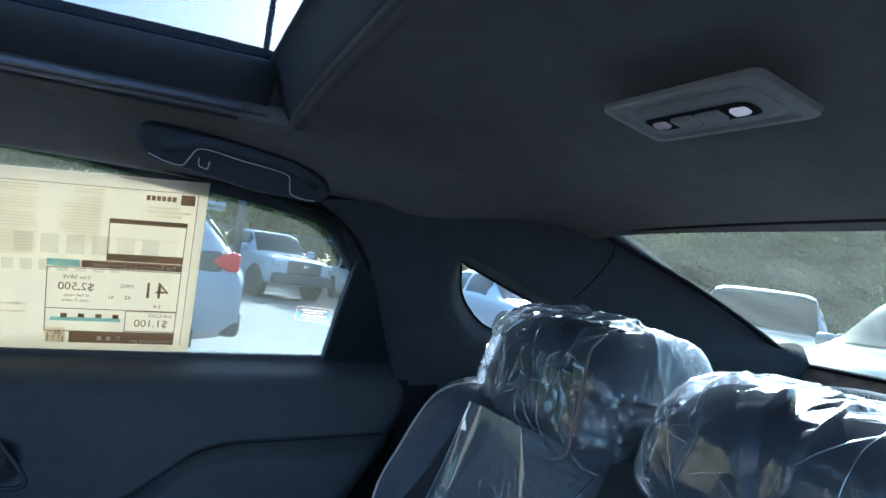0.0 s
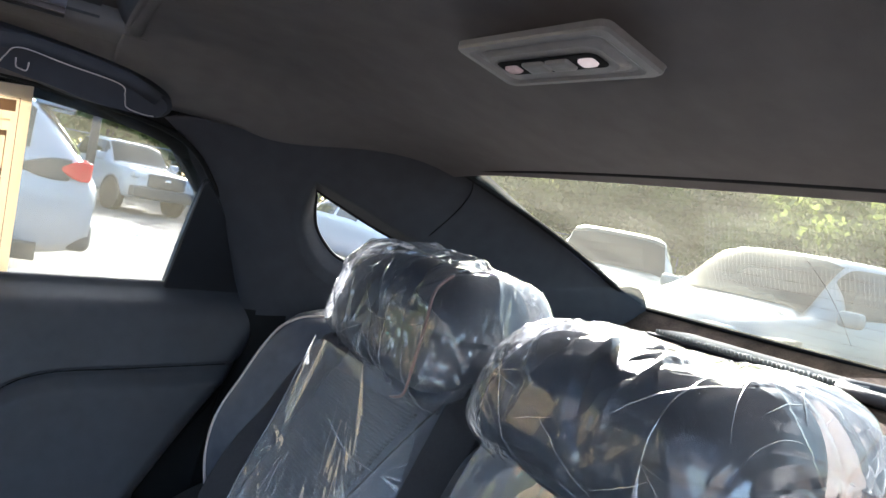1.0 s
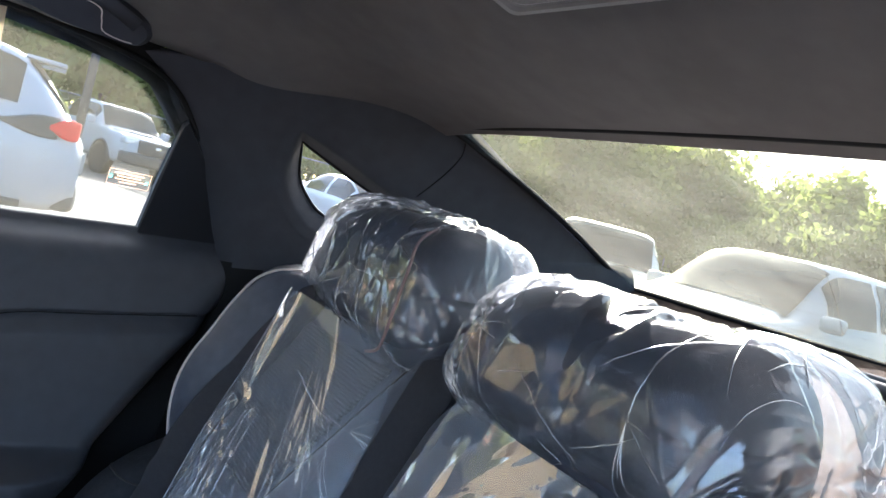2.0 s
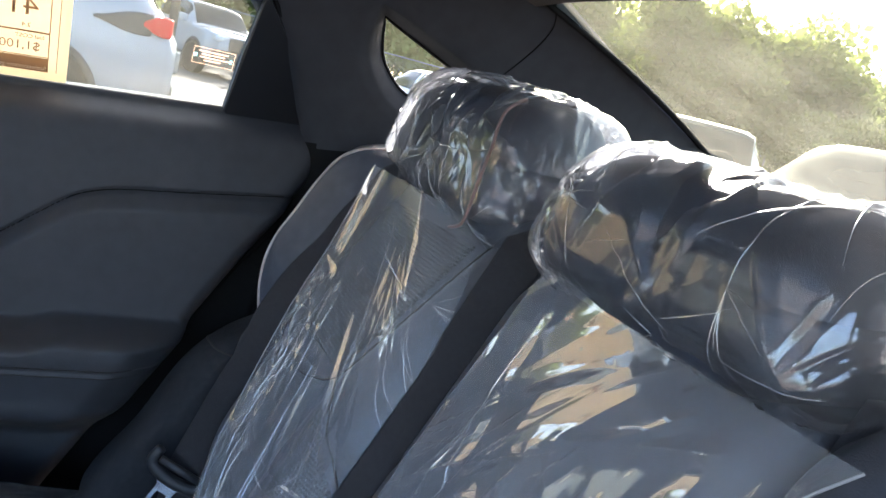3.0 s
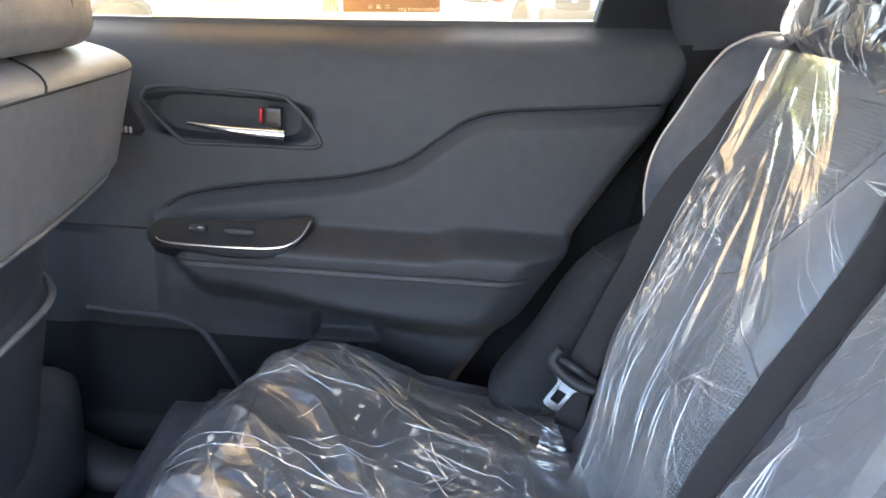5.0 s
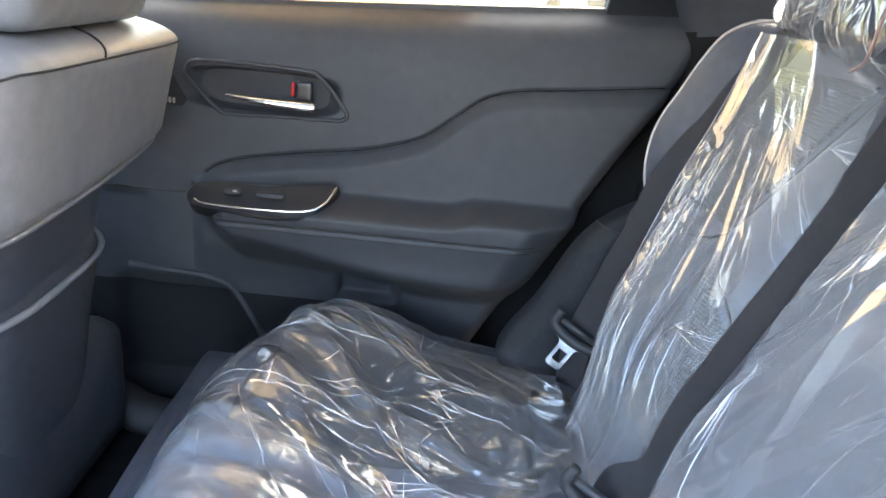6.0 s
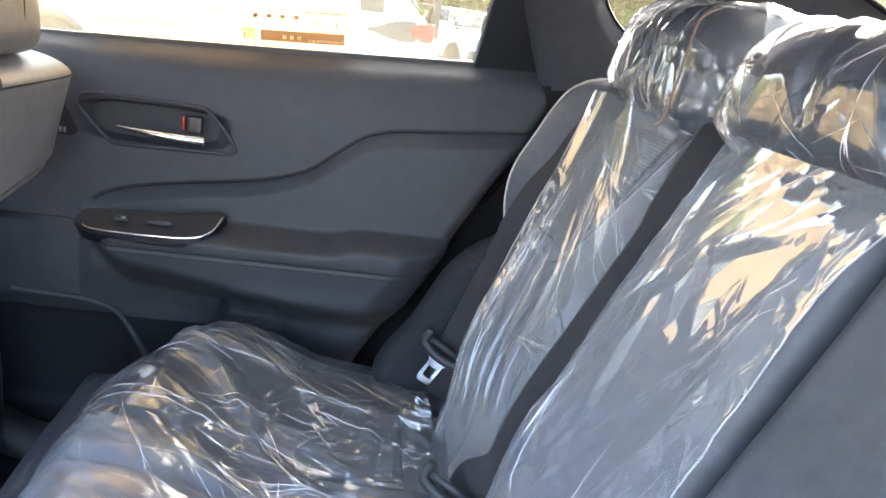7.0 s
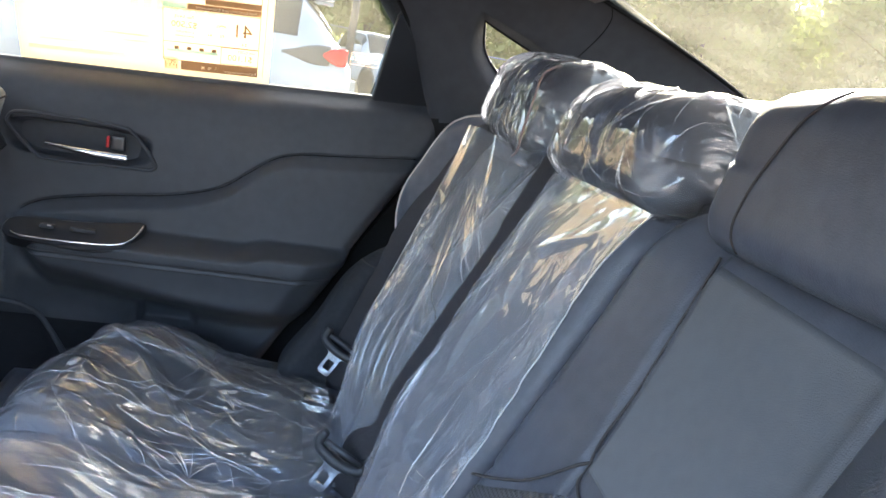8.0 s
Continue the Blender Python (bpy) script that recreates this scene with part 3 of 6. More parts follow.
# rear window, its lines and the shelf under it
def rear_top(s):
    d = 2 * s - 1
    return Vector((0.600 - 0.02 * (1 - d * d), YC + 0.503 * d, 1.353 + 0.006 * (1 - d * d)))


def rear_low(s):
    d = 2 * s - 1
    return Vector((1.085 + 0.10 * (1 - d * d), YC + 0.580 * d, 1.19 - 0.004 * (1 - d * d)))


def rear_pt(s, v):
    d = 2 * s - 1
    return rear_top(s).lerp(rear_low(s), v) + Vector((0.3, 0, 0.95)) * 0.022 * math.sin(math.pi * v) * (1 - 0.5 * d * d)


rear_window = thing("window_rear", "raked dusty rear window with fine heating lines", "window", "structure", at=rear_pt(0.5, 0.5))
sheet("pane", local(rear_window, lambda u, v: rear_pt(u, v)), 30, 24, REARGLASS, rear_window).visible_shadow = False
for k in range(13):
    v = 0.12 + 0.068 * k
    tube("heating_line", [rear_pt(0.04 + 0.92 * i / 16, v) - rear_window.location - Vector((0, 0, 0.0012)) for i in range(17)], 0.00010, DEFROST, rear_window, seg=4)
tube("seal", [rear_pt(i / 24, 0) - rear_window.location for i in range(25)] + [rear_pt(1, i / 16) - rear_window.location for i in range(1, 17)] + [rear_pt(1 - i / 24, 1) - rear_window.location for i in range(1, 25)] + [rear_pt(0, 1 - i / 16) - rear_window.location for i in range(1, 16)], 0.005, RUBBER, rear_window, "black rubber seal", closed=True, seg=6)
# small smears of dirt on the pane
tube("aerial_line", [rear_pt(0.56 + 0.10 * i / 8, 0.25 + 0.62 * i / 8) - rear_window.location - Vector((0, 0, 0.0012)) for i in range(9)], 0.00025, DEFROST, rear_window, seg=4)


def shelf(u, v):
    s = v
    low = rear_low(s)
    x0 = 0.575
    x1 = low.x + 0.02
    x = x0 + (x1 - x0) * u
    y = YC + (low.y - YC) * 0.98 + 0.0 * u
    z = 1.085 + 0.07 * sstep(0.0, 0.75, u) + 0.034 * sstep(0.86, 0.985, u) + 0.004 * math.sin(9 * v + 4 * u)
    return Vector((x, y, z))


shelf_ob = sheet("shelf", shelf, 50, 50, CARPET, None, thick=(0, 0, -0.02), flip=True)
tagged(shelf_ob, "brown-black carpeted parcel shelf, sunlit", "parcel shelf", kind="structure")
vent = thing("shelf_vent", "long pale-ribbed air vent let into the parcel shelf", "air vent", at=(1.03, 0.70, 1.162))
v, f = [], []
for k in range(48):
    y = 0.545 + 0.0066 * k
    bv, bf = rbox((0.085, 0.0030, 0.010), 0.0008, 2, None, (0.10 * (0.70 - y) * 0.6, y - 0.70, 0.006))
    f += [[a + len(v) for a in q] for q in bf]
    v += bv
link("slats", v, f, mat("pale_grey_slats", (0.22, 0.21, 0.185), 0.5, vary=0.1, scale=80), vent)["kind"] = "stuff"
v, f = rbox((0.10, 0.34, 0.008), 0.003, 6, lambda q: Vector((q.x - 0.06 * q.y, q.y, q.z)))
link("bed", v, f, RUBBER, vent)
guide = thing("shelf_loudspeaker", "dark oval bezel with a clear ribbed insert on the parcel shelf", "loudspeaker", at=(1.02, 0.485, 1.162))
ring = [Vector((0.055 * math.cos(a), 0.075 * math.sin(a), 0.006)) for a in (2 * math.pi * k / 32 for k in range(32))]
tube("bezel", ring, 0.009, TRIM_LOW, guide, closed=True)
v, f = rbox((0.085, 0.12, 0.012), 0.006, 8, lambda q: Vector((q.x, q.y * math.sqrt(max(0.05, 1 - (q.x / 0.05) ** 2)), q.z + 0.001 * math.sin(q.y * 900))))
link("insert", v, f, mat("clear_ribbed_insert", (0.35, 0.36, 0.37), 0.2, vary=0.1, scale=90), guide)

# floor, plain body sides, bulkhead and boot, which close the place
ob = sheet("floor", lambda u, v: Vector((-1.5 + 2.2 * u, -0.28 + 1.42 * v, 0.36 + 0.05 * math.exp(-((v - 0.5) / 0.12) ** 2))), 24, 30, FLOORCARPET, None, thick=(0, 0, -0.06), flip=True)
tagged(ob, "black carpeted car floor with a low tunnel", "floor", kind="structure")


def plain_wall(name, pts, thick, label, material=BODYPAINT):
    a, b, c, d = (Vector(p) for p in pts)
    ob = sheet(name, lambda u, v: a.lerp(b, u).lerp(d.lerp(c, u), v), 6, 6, material, None, thick=thick)
    return tagged(ob, label, "car body", kind="structure")


plain_wall("wall_side_far", [(-1.5, 1.20, 0.28), (1.9, 1.20, 0.28), (1.9, 1.20, 1.15), (-1.5, 1.19, 0.96)], (0, 0.05, 0), "dark lower body side of the car")
plain_wall("wall_front_door_far", [(-1.5, 1.13, 0.34), (-0.70, 1.13, 0.34), (-0.70, 1.12, 1.03), (-1.5, 1.14, 0.98)], (0, 0.04, 0), "dark trim of the far front door", TRIM_LOW)
plain_wall("wall_sill_near", [(-0.55, -0.34, 0.28), (0.45, -0.34, 0.28), (0.45, -0.32, 0.40), (-0.55, -0.32, 0.40)], (0, -0.04, 0), "dark door sill of the open near side")
plain_wall("wall_side_near", [(0.45, -0.34, 0.28), (1.9, -0.34, 0.28), (1.9, -0.36, 1.05), (0.45, -0.33, 1.05)], (0, -0.05, 0), "dark rear wing of the car")
plain_wall("wall_pillar_middle", [(-0.62, -0.30, 0.36), (-0.46, -0.30, 0.36), (-0.50, -0.19, 1.36), (-0.64, -0.19, 1.36)], (0, -0.05, 0), "dark middle pillar trim", PILLAR)
# out of view, added to cut light and bright reflections in the films
plain_wall("wall_front_door_near", [(-1.5, -0.28, 0.34), (-0.62, -0.28, 0.34), (-0.62, -0.27, 1.03), (-1.5, -0.28, 0.98)], (0, -0.05, 0), "unseen plain dark wall where the near front door would be", TRIM_LOW)
plain_wall("wall_bulkhead", [(-1.5, -0.30, 0.30), (-1.5, 1.16, 0.30), (-1.4, 1.12, 1.02), (-1.4, -0.26, 1.02)], (-0.05, 0, 0), "dark dashboard wall at the car's front", TRIM_LOW)
plain_wall("wall_boot", [(1.15, -0.34, 1.17), (1.15, 1.20, 1.17), (1.85, 1.15, 1.12), (1.85, -0.30, 1.12)], (0, 0, -0.03), "dark boot lid behind the rear window")
plain_wall("wall_tail", [(1.87, -0.32, 0.30), (1.87, 1.18, 0.30), (1.86, 1.16, 1.10), (1.86, -0.30, 1.10)], (0.04, 0, 0), "dark tail of the car")

# black panel run forward so the gap beside the door stays dark
plain_wall("wall_wheelhouse_far", [(0.03, 1.150, 0.36), (1.15, 1.135, 0.36), (1.15, 1.10, 1.12), (0.44, 1.152, 1.10)], (0, 0.03, 0), "black inner wing that keeps the gap by the seat side dark", RUBBER)

# ---- the far door ----
door = thing("door_1", "closed black rear door trim with a padded armrest", "car door", "structure", at=(0.0, 1.10, 0.36))
DO = door.location.copy()
SEAM = [(-0.345, 0.775), (-0.339, 0.784), (-0.326, 0.804), (-0.287, 0.825), (-0.192, 0.846), (-0.125, 0.856), (-0.060, 0.868), (0.012, 0.892), (0.060, 0.928), (0.098, 0.958), (0.125, 0.970), (0.16, 0.978), (0.24, 0.987), (0.372, 1.002), (0.45, 1.01)]


def seam_z(x):
    return curve_at(SEAM, x) if x > -0.33 else 0.80


BASE_Y = [(0.34, 1.112), (0.50, 1.112), (0.60, 1.100), (0.68, 1.092), (0.80, 1.092), (0.92, 1.094), (1.00, 1.098), (1.05, 1.108), (1.08, 1.122), (1.10, 1.150)]
EDGE_X = [(0.36, 0.04), (0.60, 0.161), (0.64, 0.183), (0.82, 0.282), (0.92, 0.340), (1.005, 0.397), (1.05, 0.420), (1.08, 0.424), (1.12, 0.420)]


def door_y(x, z):
    zz = z - (belt_z(x) - belt_z(0.27)) * sstep(0.9, 1.08, z)
    y = curve_at(BASE_Y, zz)
    # the lower insert stands proud under the seam
    if x > -0.345:
        under = seam_z(x) - z
        y -= 0.016 * sstep(0.0, 0.026, under) * sstep(-0.36, -0.32, x) * sstep(0.62, 0.70, z)
    y += 0.006 * math.exp(-((z - seam_z(x)) / 0.0028) ** 2) * sstep(-0.34, -0.30, x)
    # armrest
    ax = sstep(-0.345, -0.27, x)
    top = 0.792 + 0.0 * x + 0.012 * sstep(0.06, 0.11, x)
    low = 0.70 - 0.05 * sstep(-0.28, 0.1, x) + 0.05 * (1 - sstep(-0.33, -0.25, x))
    arm = sstep(top + 0.008, top - 0.020, z) * sstep(low - 0.035, low + 0.035, z)
    y -= (0.058 + 0.012 * sstep(0.70, 0.78, z)) * arm * ax * (1 - 0.5 * sstep(-0.08, 0.0, x - curve_at(EDGE_X, z)))
    y += 0.004 * math.exp(-((z - 0.752) / 0.003) ** 2) * ax * sstep(-0.30, -0.27, x)
    # door-pocket and loudspeaker hollow
    hol = sstep(-0.50, -0.46, x) * (1 - sstep(-0.30, -0.26, x + 0.30 * (z - 0.60))) * sstep(0.40, 0.43, z) * (1 - sstep(0.585, 0.625, z))
    y += 0.012 * hol
    pull = sstep(-0.115, -0.10, x) * (1 - sstep(-0.02, 0.0, x)) * sstep(0.60, 0.62, z) * (1 - sstep(0.655, 0.67, z))
    y += 0.02 * pull
    # hollow behind the door handle
    hx, hz = (x + 0.237) / 0.124, (z - 0.939) / 0.033
    y += 0.026 * (1 - sstep(0.75, 1.02, (hx**4 + hz**4) ** 0.25))
    y += 0.008 * sstep(-0.40, -0.47, x) * sstep(0.77, 0.75, z)
    return y


def door_pt(u, v):
    z = 0.37 + (belt_z(0.27) - 0.37) * v
    x1 = curve_at(EDGE_X, z)
    x = -0.80 + (x1 + 0.80) * u
    z2 = z + (belt_z(x) - belt_z(0.27)) * v**3
    edge = 0.018 * (1 - math.sqrt(max(0, 1 - min(1, max(0, (x - x1 + 0.03) / 0.03)) ** 2)))
    return (x, door_y(x, z2) + edge * 2.0, z2)


panel = sheet("trim_panel", local(door, door_pt), 380, 290, TRIM, door, thick=(0, 0.05, 0))
# the foot of the door is a harder plastic, its colour darkened for the footwell's shade
panel.data.materials.append(DOORSHADE)
for face in panel.data.polygons:
    c = face.center + DO
    if c.z < 0.50 or (c.z < 0.597 and c.x < -0.04 + 0.3 * (0.597 - c.z)):
        face.material_index = 1
# stitch line and seams
tube("stitching", [Vector((x, door_y(x, 0.757) - 0.0006, 0.757)) - DO for x in [-0.30 + 0.0125 * k for k in range(41)]], 0.0011, THREAD, door, "dark twin stitching", seg=5)
tube("stitching", [Vector((x, door_y(x, 0.7465) - 0.0006, 0.7465)) - DO for x in [-0.295 + 0.0125 * k for k in range(40)]], 0.0011, THREAD, door, "dark twin stitching", seg=5)
tube("seam", [Vector((p.x, door_y(p.x, p.y) - 0.0004, p.y)) - DO for p in spline([(a, b, 0) for a, b in SEAM[2:-2] + [(0.370, 1.004)]], 90)], 0.0011, RUBBER, door, "dark sewn seam", seg=6)
tube("seam", [Vector((x, door_y(x, 0.768) - 0.0006, 0.768)) - DO for x in (-0.60, -0.55, -0.50, -0.45, -0.40, -0.355)], 0.0014, THREAD, door, "dark panel joint", seg=6)
# handle bezel, handle, lock
BEZ = [(-0.352, 0.966), (-0.335, 0.977), (-0.25, 0.979), (-0.165, 0.976), (-0.150, 0.970), (-0.125, 0.945), (-0.106, 0.918), (-0.110, 0.909), (-0.125, 0.906), (-0.20, 0.904), (-0.285, 0.901), (-0.305, 0.906), (-0.34, 0.940), (-0.353, 0.956)]


tube("handle_bezel", [Vector((p.x, 1.0935, p.z)) - DO for p in spline([(x, 0, z) for x, z in BEZ + BEZ[:1]], 71)[:-1]], 0.0034, TRIM, door, "satin black rim round the door handle", closed=True, up=(0, 1, 0))
plate("handle_cup", [Vector((p.x, 1.118, p.z)) - DO for p in spline([(x, 0, z) for x, z in BEZ + BEZ[:1]], 41)[:-1]], (0, 0.004, 0), TRIM_LOW, door, "hollow dark cup behind the handle")


def lever(u, v):
    x = -0.288 + 0.134 * u
    h = 0.0030 + 0.0050 * u
    zc = 0.9315 - 0.0085 * u
    a = 2 * math.pi * v
    bow = 0.010 * math.sin(math.pi * min(1, u * 1.1))
    return (x, 1.083 - bow + 0.006 * math.sin(a), zc + h * math.cos(a))


sheet("handle", local(door, lever), 24, 16, CHROME, door, "bright chrome pull lever")
box_part("lock_slider", (0.026, 0.012, 0.028), 0.003, Vector((-0.172, 1.092, 0.947)) - DO, GLOSSY, door, "glossy black lock slider")
box_part("lock_mark", (0.005, 0.010, 0.021), 0.002, Vector((-0.1885, 1.091, 0.948)) - DO, RED, door, "red unlocked mark")
# loudspeaker grille corner with a small pale badge
plate("tweeter_cover", [Vector((x, 1.091, z)) - DO for x, z in ((-0.45, 0.905), (-0.36, 0.905), (-0.352, 0.915), (-0.375, 0.955), (-0.385, 0.965), (-0.45, 0.965))], (0, 0.006, 0), mat("tweeter_mesh", (0.02, 0.02, 0.022), 0.6, vary=0.1, dots=0.6, bump_scale=420), door, "dark fine-holed tweeter cover", bevel=0.002)
for k in range(3):
    box_part("badge_bar", (0.0045, 0.002, 0.009), 0.0008, Vector((-0.384 + 0.0062 * k, 1.090, 0.9135)) - DO, PIPING, door, "small pale badge", n=2)
# switch panel with its chrome strip
SW = [(-0.333, 0.790), (-0.318, 0.803), (-0.25, 0.806), (-0.16, 0.811), (-0.112, 0.816), (-0.108, 0.808), (-0.125, 0.786), (-0.150, 0.773), (-0.20, 0.770), (-0.305, 0.774), (-0.328, 0.781)]


def sw_y(z):
    return 0.998 + 1.2 * (z - 0.768)


sw_pts = [Vector((p.x, sw_y(p.z), p.z)) for p in spline([(x, 0, z) for x, z in SW + SW[:1]], 67)[:-1]]
plate("switch_panel", [p - DO for p in sw_pts], (0, 0.02, -0.02), GLOSSY, door, "piano black window-switch panel", bevel=0.003, smooth=False)
strip_line = spline([(-0.316, 0, 0.7835), (-0.297, 0, 0.7790), (-0.21, 0, 0.7785), (-0.150, 0, 0.7815), (-0.122, 0, 0.792), (-0.109, 0, 0.812)], 40)
tube("chrome_strip", [Vector((p.x, sw_y(p.z) - 0.003, p.z)) - DO for p in strip_line], 0.0022, CHROME, door, "thin chrome strip", up=(0, 1, 0))
for x0, wdt in ((-0.262, 0.024), (-0.205, 0.042)):
    box_part("window_switch", (wdt, 0.012, 0.008), 0.003, Vector((x0, sw_y(0.795) - 0.002, 0.796)) - DO, TRIM_LOW, door, "small black rocker switch", n=4)
box_part("switch_mark", (0.007, 0.002, 0.003), 0.0006, Vector((-0.258, sw_y(0.797) - 0.0095, 0.799)) - DO, PIPING, door, "white switch mark", n=2)
# rim of the loudspeaker hollow and the plastic foot
rim = spline([(-0.46, 0, 0.628), (-0.38, 0, 0.627), (-0.325, 0, 0.622), (-0.292, 0, 0.606), (-0.262, 0, 0.565), (-0.235, 0, 0.515), (-0.20, 0, 0.45)], 40)
tube("pocket_rim", [Vector((p.x, door_y(p.x, p.z) - 0.001, p.z)) - DO for p in rim], 0.006, TRIM_LOW, door, "rounded rim of the loudspeaker hollow")
foot = spline([(-0.80, 1.03, 0.45), (-0.52, 1.035, 0.43), (-0.46, 1.04, 0.40), (-0.40, 1.04, 0.375), (-0.25, 1.04, 0.368), (0.0, 1.04, 0.366)], 30)
tube("kick_ledge", [p - DO for p in foot], 0.022, TRIM_LOW, door, "dark plastic ledge at the door's foot", flat=(0.075, 0.045))
# window frame, divider and pane
frame_top = spline([(-0.8, 1.047, 1.368), (-0.187, 1.043, 1.357), (-0.023, 1.048, 1.346), (0.149, 1.054, 1.332), (0.225, 1.058, 1.318), (0.262, 1.068, 1.299), (0.290, 1.083, 1.271), (0.345, 1.112, 1.205), (0.413, 1.148, 1.126), (0.439, 1.163, 1.089), (0.435, 1.165, 1.03), (0.40, 1.16, 0.97), (0.31, 1.15, 0.85), (0.20, 1.15, 0.66)], 80)
tube("window_frame", [p + Vector((0, 0.016, 0.012)) - DO for p in frame_top], 0.012, RUBBER, door, "black upper window frame and door seal", flat=(0.05, 0.03), up=(0, 1, 0.4))
tube("seal", [p + Vector((0.004, -0.004, 0.002)) - DO for p in frame_top], 0.004, RUBBER, door, "black rubber door seal")
plate("window_divider", [Vector((x, glass_y(z) - 0.012, z)) - DO for x, z in ((0.272, 1.100), (0.278, 1.18), (0.287, 1.262), (0.292, 1.268), (0.345, 1.204), (0.415, 1.123), (0.44, 1.075), (0.30, 1.075))], (0, 0.02, 0.004), GLOSSY, door, "black triangular panel behind the window", bevel=0.003)
tube("window_seal", [Vector((x, 1.160, belt_z(x) - 0.005)) - DO for x in [-0.8 + 0.036 * k for k in range(31)]], 0.004, RUBBER, door, "black seal along the window's foot")
pane_pts = [(-0.8, 1.01), (0.29, 1.09), (0.295, 1.28), (0.24, 1.325), (-0.02, 1.35), (-0.19, 1.362), (-0.8, 1.372)]
window = plate("window_1", [Vector((x, glass_y(z), z)) - DO for x, z in pane_pts], (0, 0.004, 0.0015), GLASS, door, "clear door window pane")
window.visible_shadow = False
# dark front edge of the door beyond the front seat
plain_wall("wall_pillar_far_middle", [(-0.98, 1.13, 0.36), (-0.74, 1.12, 0.36), (-0.76, 1.03, 1.38), (-0.96, 1.03, 1.38)], (0, 0.05, 0), "dark middle pillar trim", PILLAR)

# ---- headliner things ----
handle = thing("grab_handle", "folded black grab handle on the roof edge", "grab handle", at=(0.09, 0.915, 1.35))
HO = handle.location.copy()


def on_rail(x, z, d=0.0):
    """A place on the sloping roof edge above the door."""
    return Vector((x, 0.915 + 0.55 * (1.352 - z) - d, z))


GH = [(-0.028, 1.362), (-0.022, 1.374), (0.0, 1.3775), (0.08, 1.372), (0.155, 1.362), (0.192, 1.350), (0.203, 1.338), (0.192, 1.325), (0.16, 1.324), (0.10, 1.326), (0.03, 1.339), (-0.012, 1.345)]
gh = spline([(x, 0, z) for x, z in GH + GH[:1]], 61)[:-1]
plate("backing", [on_rail(p.x, p.z, 0.004) - HO for p in gh], (0, 0.02, 0.01), PILLAR, handle, "smooth black backing", bevel=0.006, smooth=False)
grip = spline([(-0.012, 0, 1.349), (0.008, 0, 1.343), (0.026, 0, 1.342), (0.033, 0, 1.352), (0.045, 0, 1.363), (0.09, 0, 1.358), (0.142, 0, 1.352), (0.150, 0, 1.341), (0.154, 0, 1.330), (0.17, 0, 1.3265), (0.184, 0, 1.3265)], 70)
# pale tube drawn as the highlight along the grip's lower edge
tube("grip_edge", [on_rail(p.x, p.z, 0.0125) - HO for p in grip], 0.0007, PIPING, handle, "thin pale line drawn for the highlight on the grip's edge", seg=6)
tube("grip", [on_rail(x, z, 0.006) - HO for x, z in ((0.0, 1.362), (0.05, 1.371), (0.10, 1.367), (0.15, 1.360), (0.185, 1.346))], 0.010, PILLAR, handle, "black hinged grip", flat=(0.016, 0.006), up=(0, 1, 0.4))
hook = spline([(0.043, 0, 1.353), (0.044, 0, 1.345), (0.049, 0, 1.343), (0.054, 0, 1.343), (0.055, 0, 1.351)], 16)
tube("coat_hook", [on_rail(p.x, p.z, 0.010) - HO for p in hook], 0.0008, PIPING, handle, "small coat hook", seg=6)

lamp = thing("dome_lamp", "grey reading lamp with two clear lenses in the headliner", "ceiling lamp", at=(0.355, 0.425, 1.396))
lamp.rotation_euler, lamp.scale = (0, radians(12), radians(4)), (0.74, 1.10, 0.95)


def trapezoid(hx, hy, z, r=0.014, n=5):
    out = []
    for cx, cy, a0 in ((hx, hy, 0), (-hx, hy, 90), (-hx, -hy, 180), (hx, -hy, 270)):
        for k in range(n + 1):
            a = radians(a0 + 90 * k / n)
            out.append(Vector((cx - math.copysign(r, cx) + r * math.cos(a), cy - math.copysign(r, cy) + r * math.sin(a), z)))
    return out


def stacked(name, rings, material, parent, label="", cap=True):
    n = len(rings[0])
    verts = [p for r in rings for p in r]
    faces = [(k * n + i, k * n + (i + 1) % n, (k + 1) * n + (i + 1) % n, (k + 1) * n + i) for k in range(len(rings) - 1) for i in range(n)]
    if cap:
        faces.append(tuple(range((len(rings) - 1) * n, len(rings) * n)))
    bm = bmesh.new()
    vs = [bm.verts.new(v) for v in verts]
    for f in faces:
        bm.faces.new([vs[i] for i in f])
    return part(name, bm, material, parent, label, smooth=False)


LAMPGREY = mat("dark_grey_lamp_housing", (0.21, 0.20, 0.19), 0.35, vary=0.1, scale=100, bump=0.1, bump_scale=1500)
stacked("housing", [trapezoid(0.042, 0.070, 0.004, 0.008), trapezoid(0.0415, 0.0695, -0.0005, 0.008), trapezoid(0.040, 0.068, -0.0022, 0.008), trapezoid(0.034, 0.062, -0.0028, 0.008), trapezoid(0.031, 0.058, -0.0008, 0.010), trapezoid(0.028, 0.055, -0.0008, 0.010), trapezoid(0.022, 0.051, -0.0038, 0.012)], LAMPGREY, lamp)
stacked("well", [trapezoid(0.013, 0.046, -0.0044, 0.008), trapezoid(0.011, 0.044, -0.0050, 0.008)], RUBBER, lamp, "dark recess round the lenses")
for y, m, lab in ((0.034, LENS, "clear unlit lens"), (-0.034, LENSGLINT, "lens with an added glow for the light it catches")):
    box_part("lens", (0.012, 0.013, 0.006), 0.003, (0, y, -0.0050), m, lamp, lab)
for y in (0.011, -0.011):
    box_part("switch", (0.017, 0.020, 0.006), 0.002, (0, y, -0.0048), LAMPGREY, lamp, "grey rocker switch")

# ---- rear seat ----
RAKE = 0.45
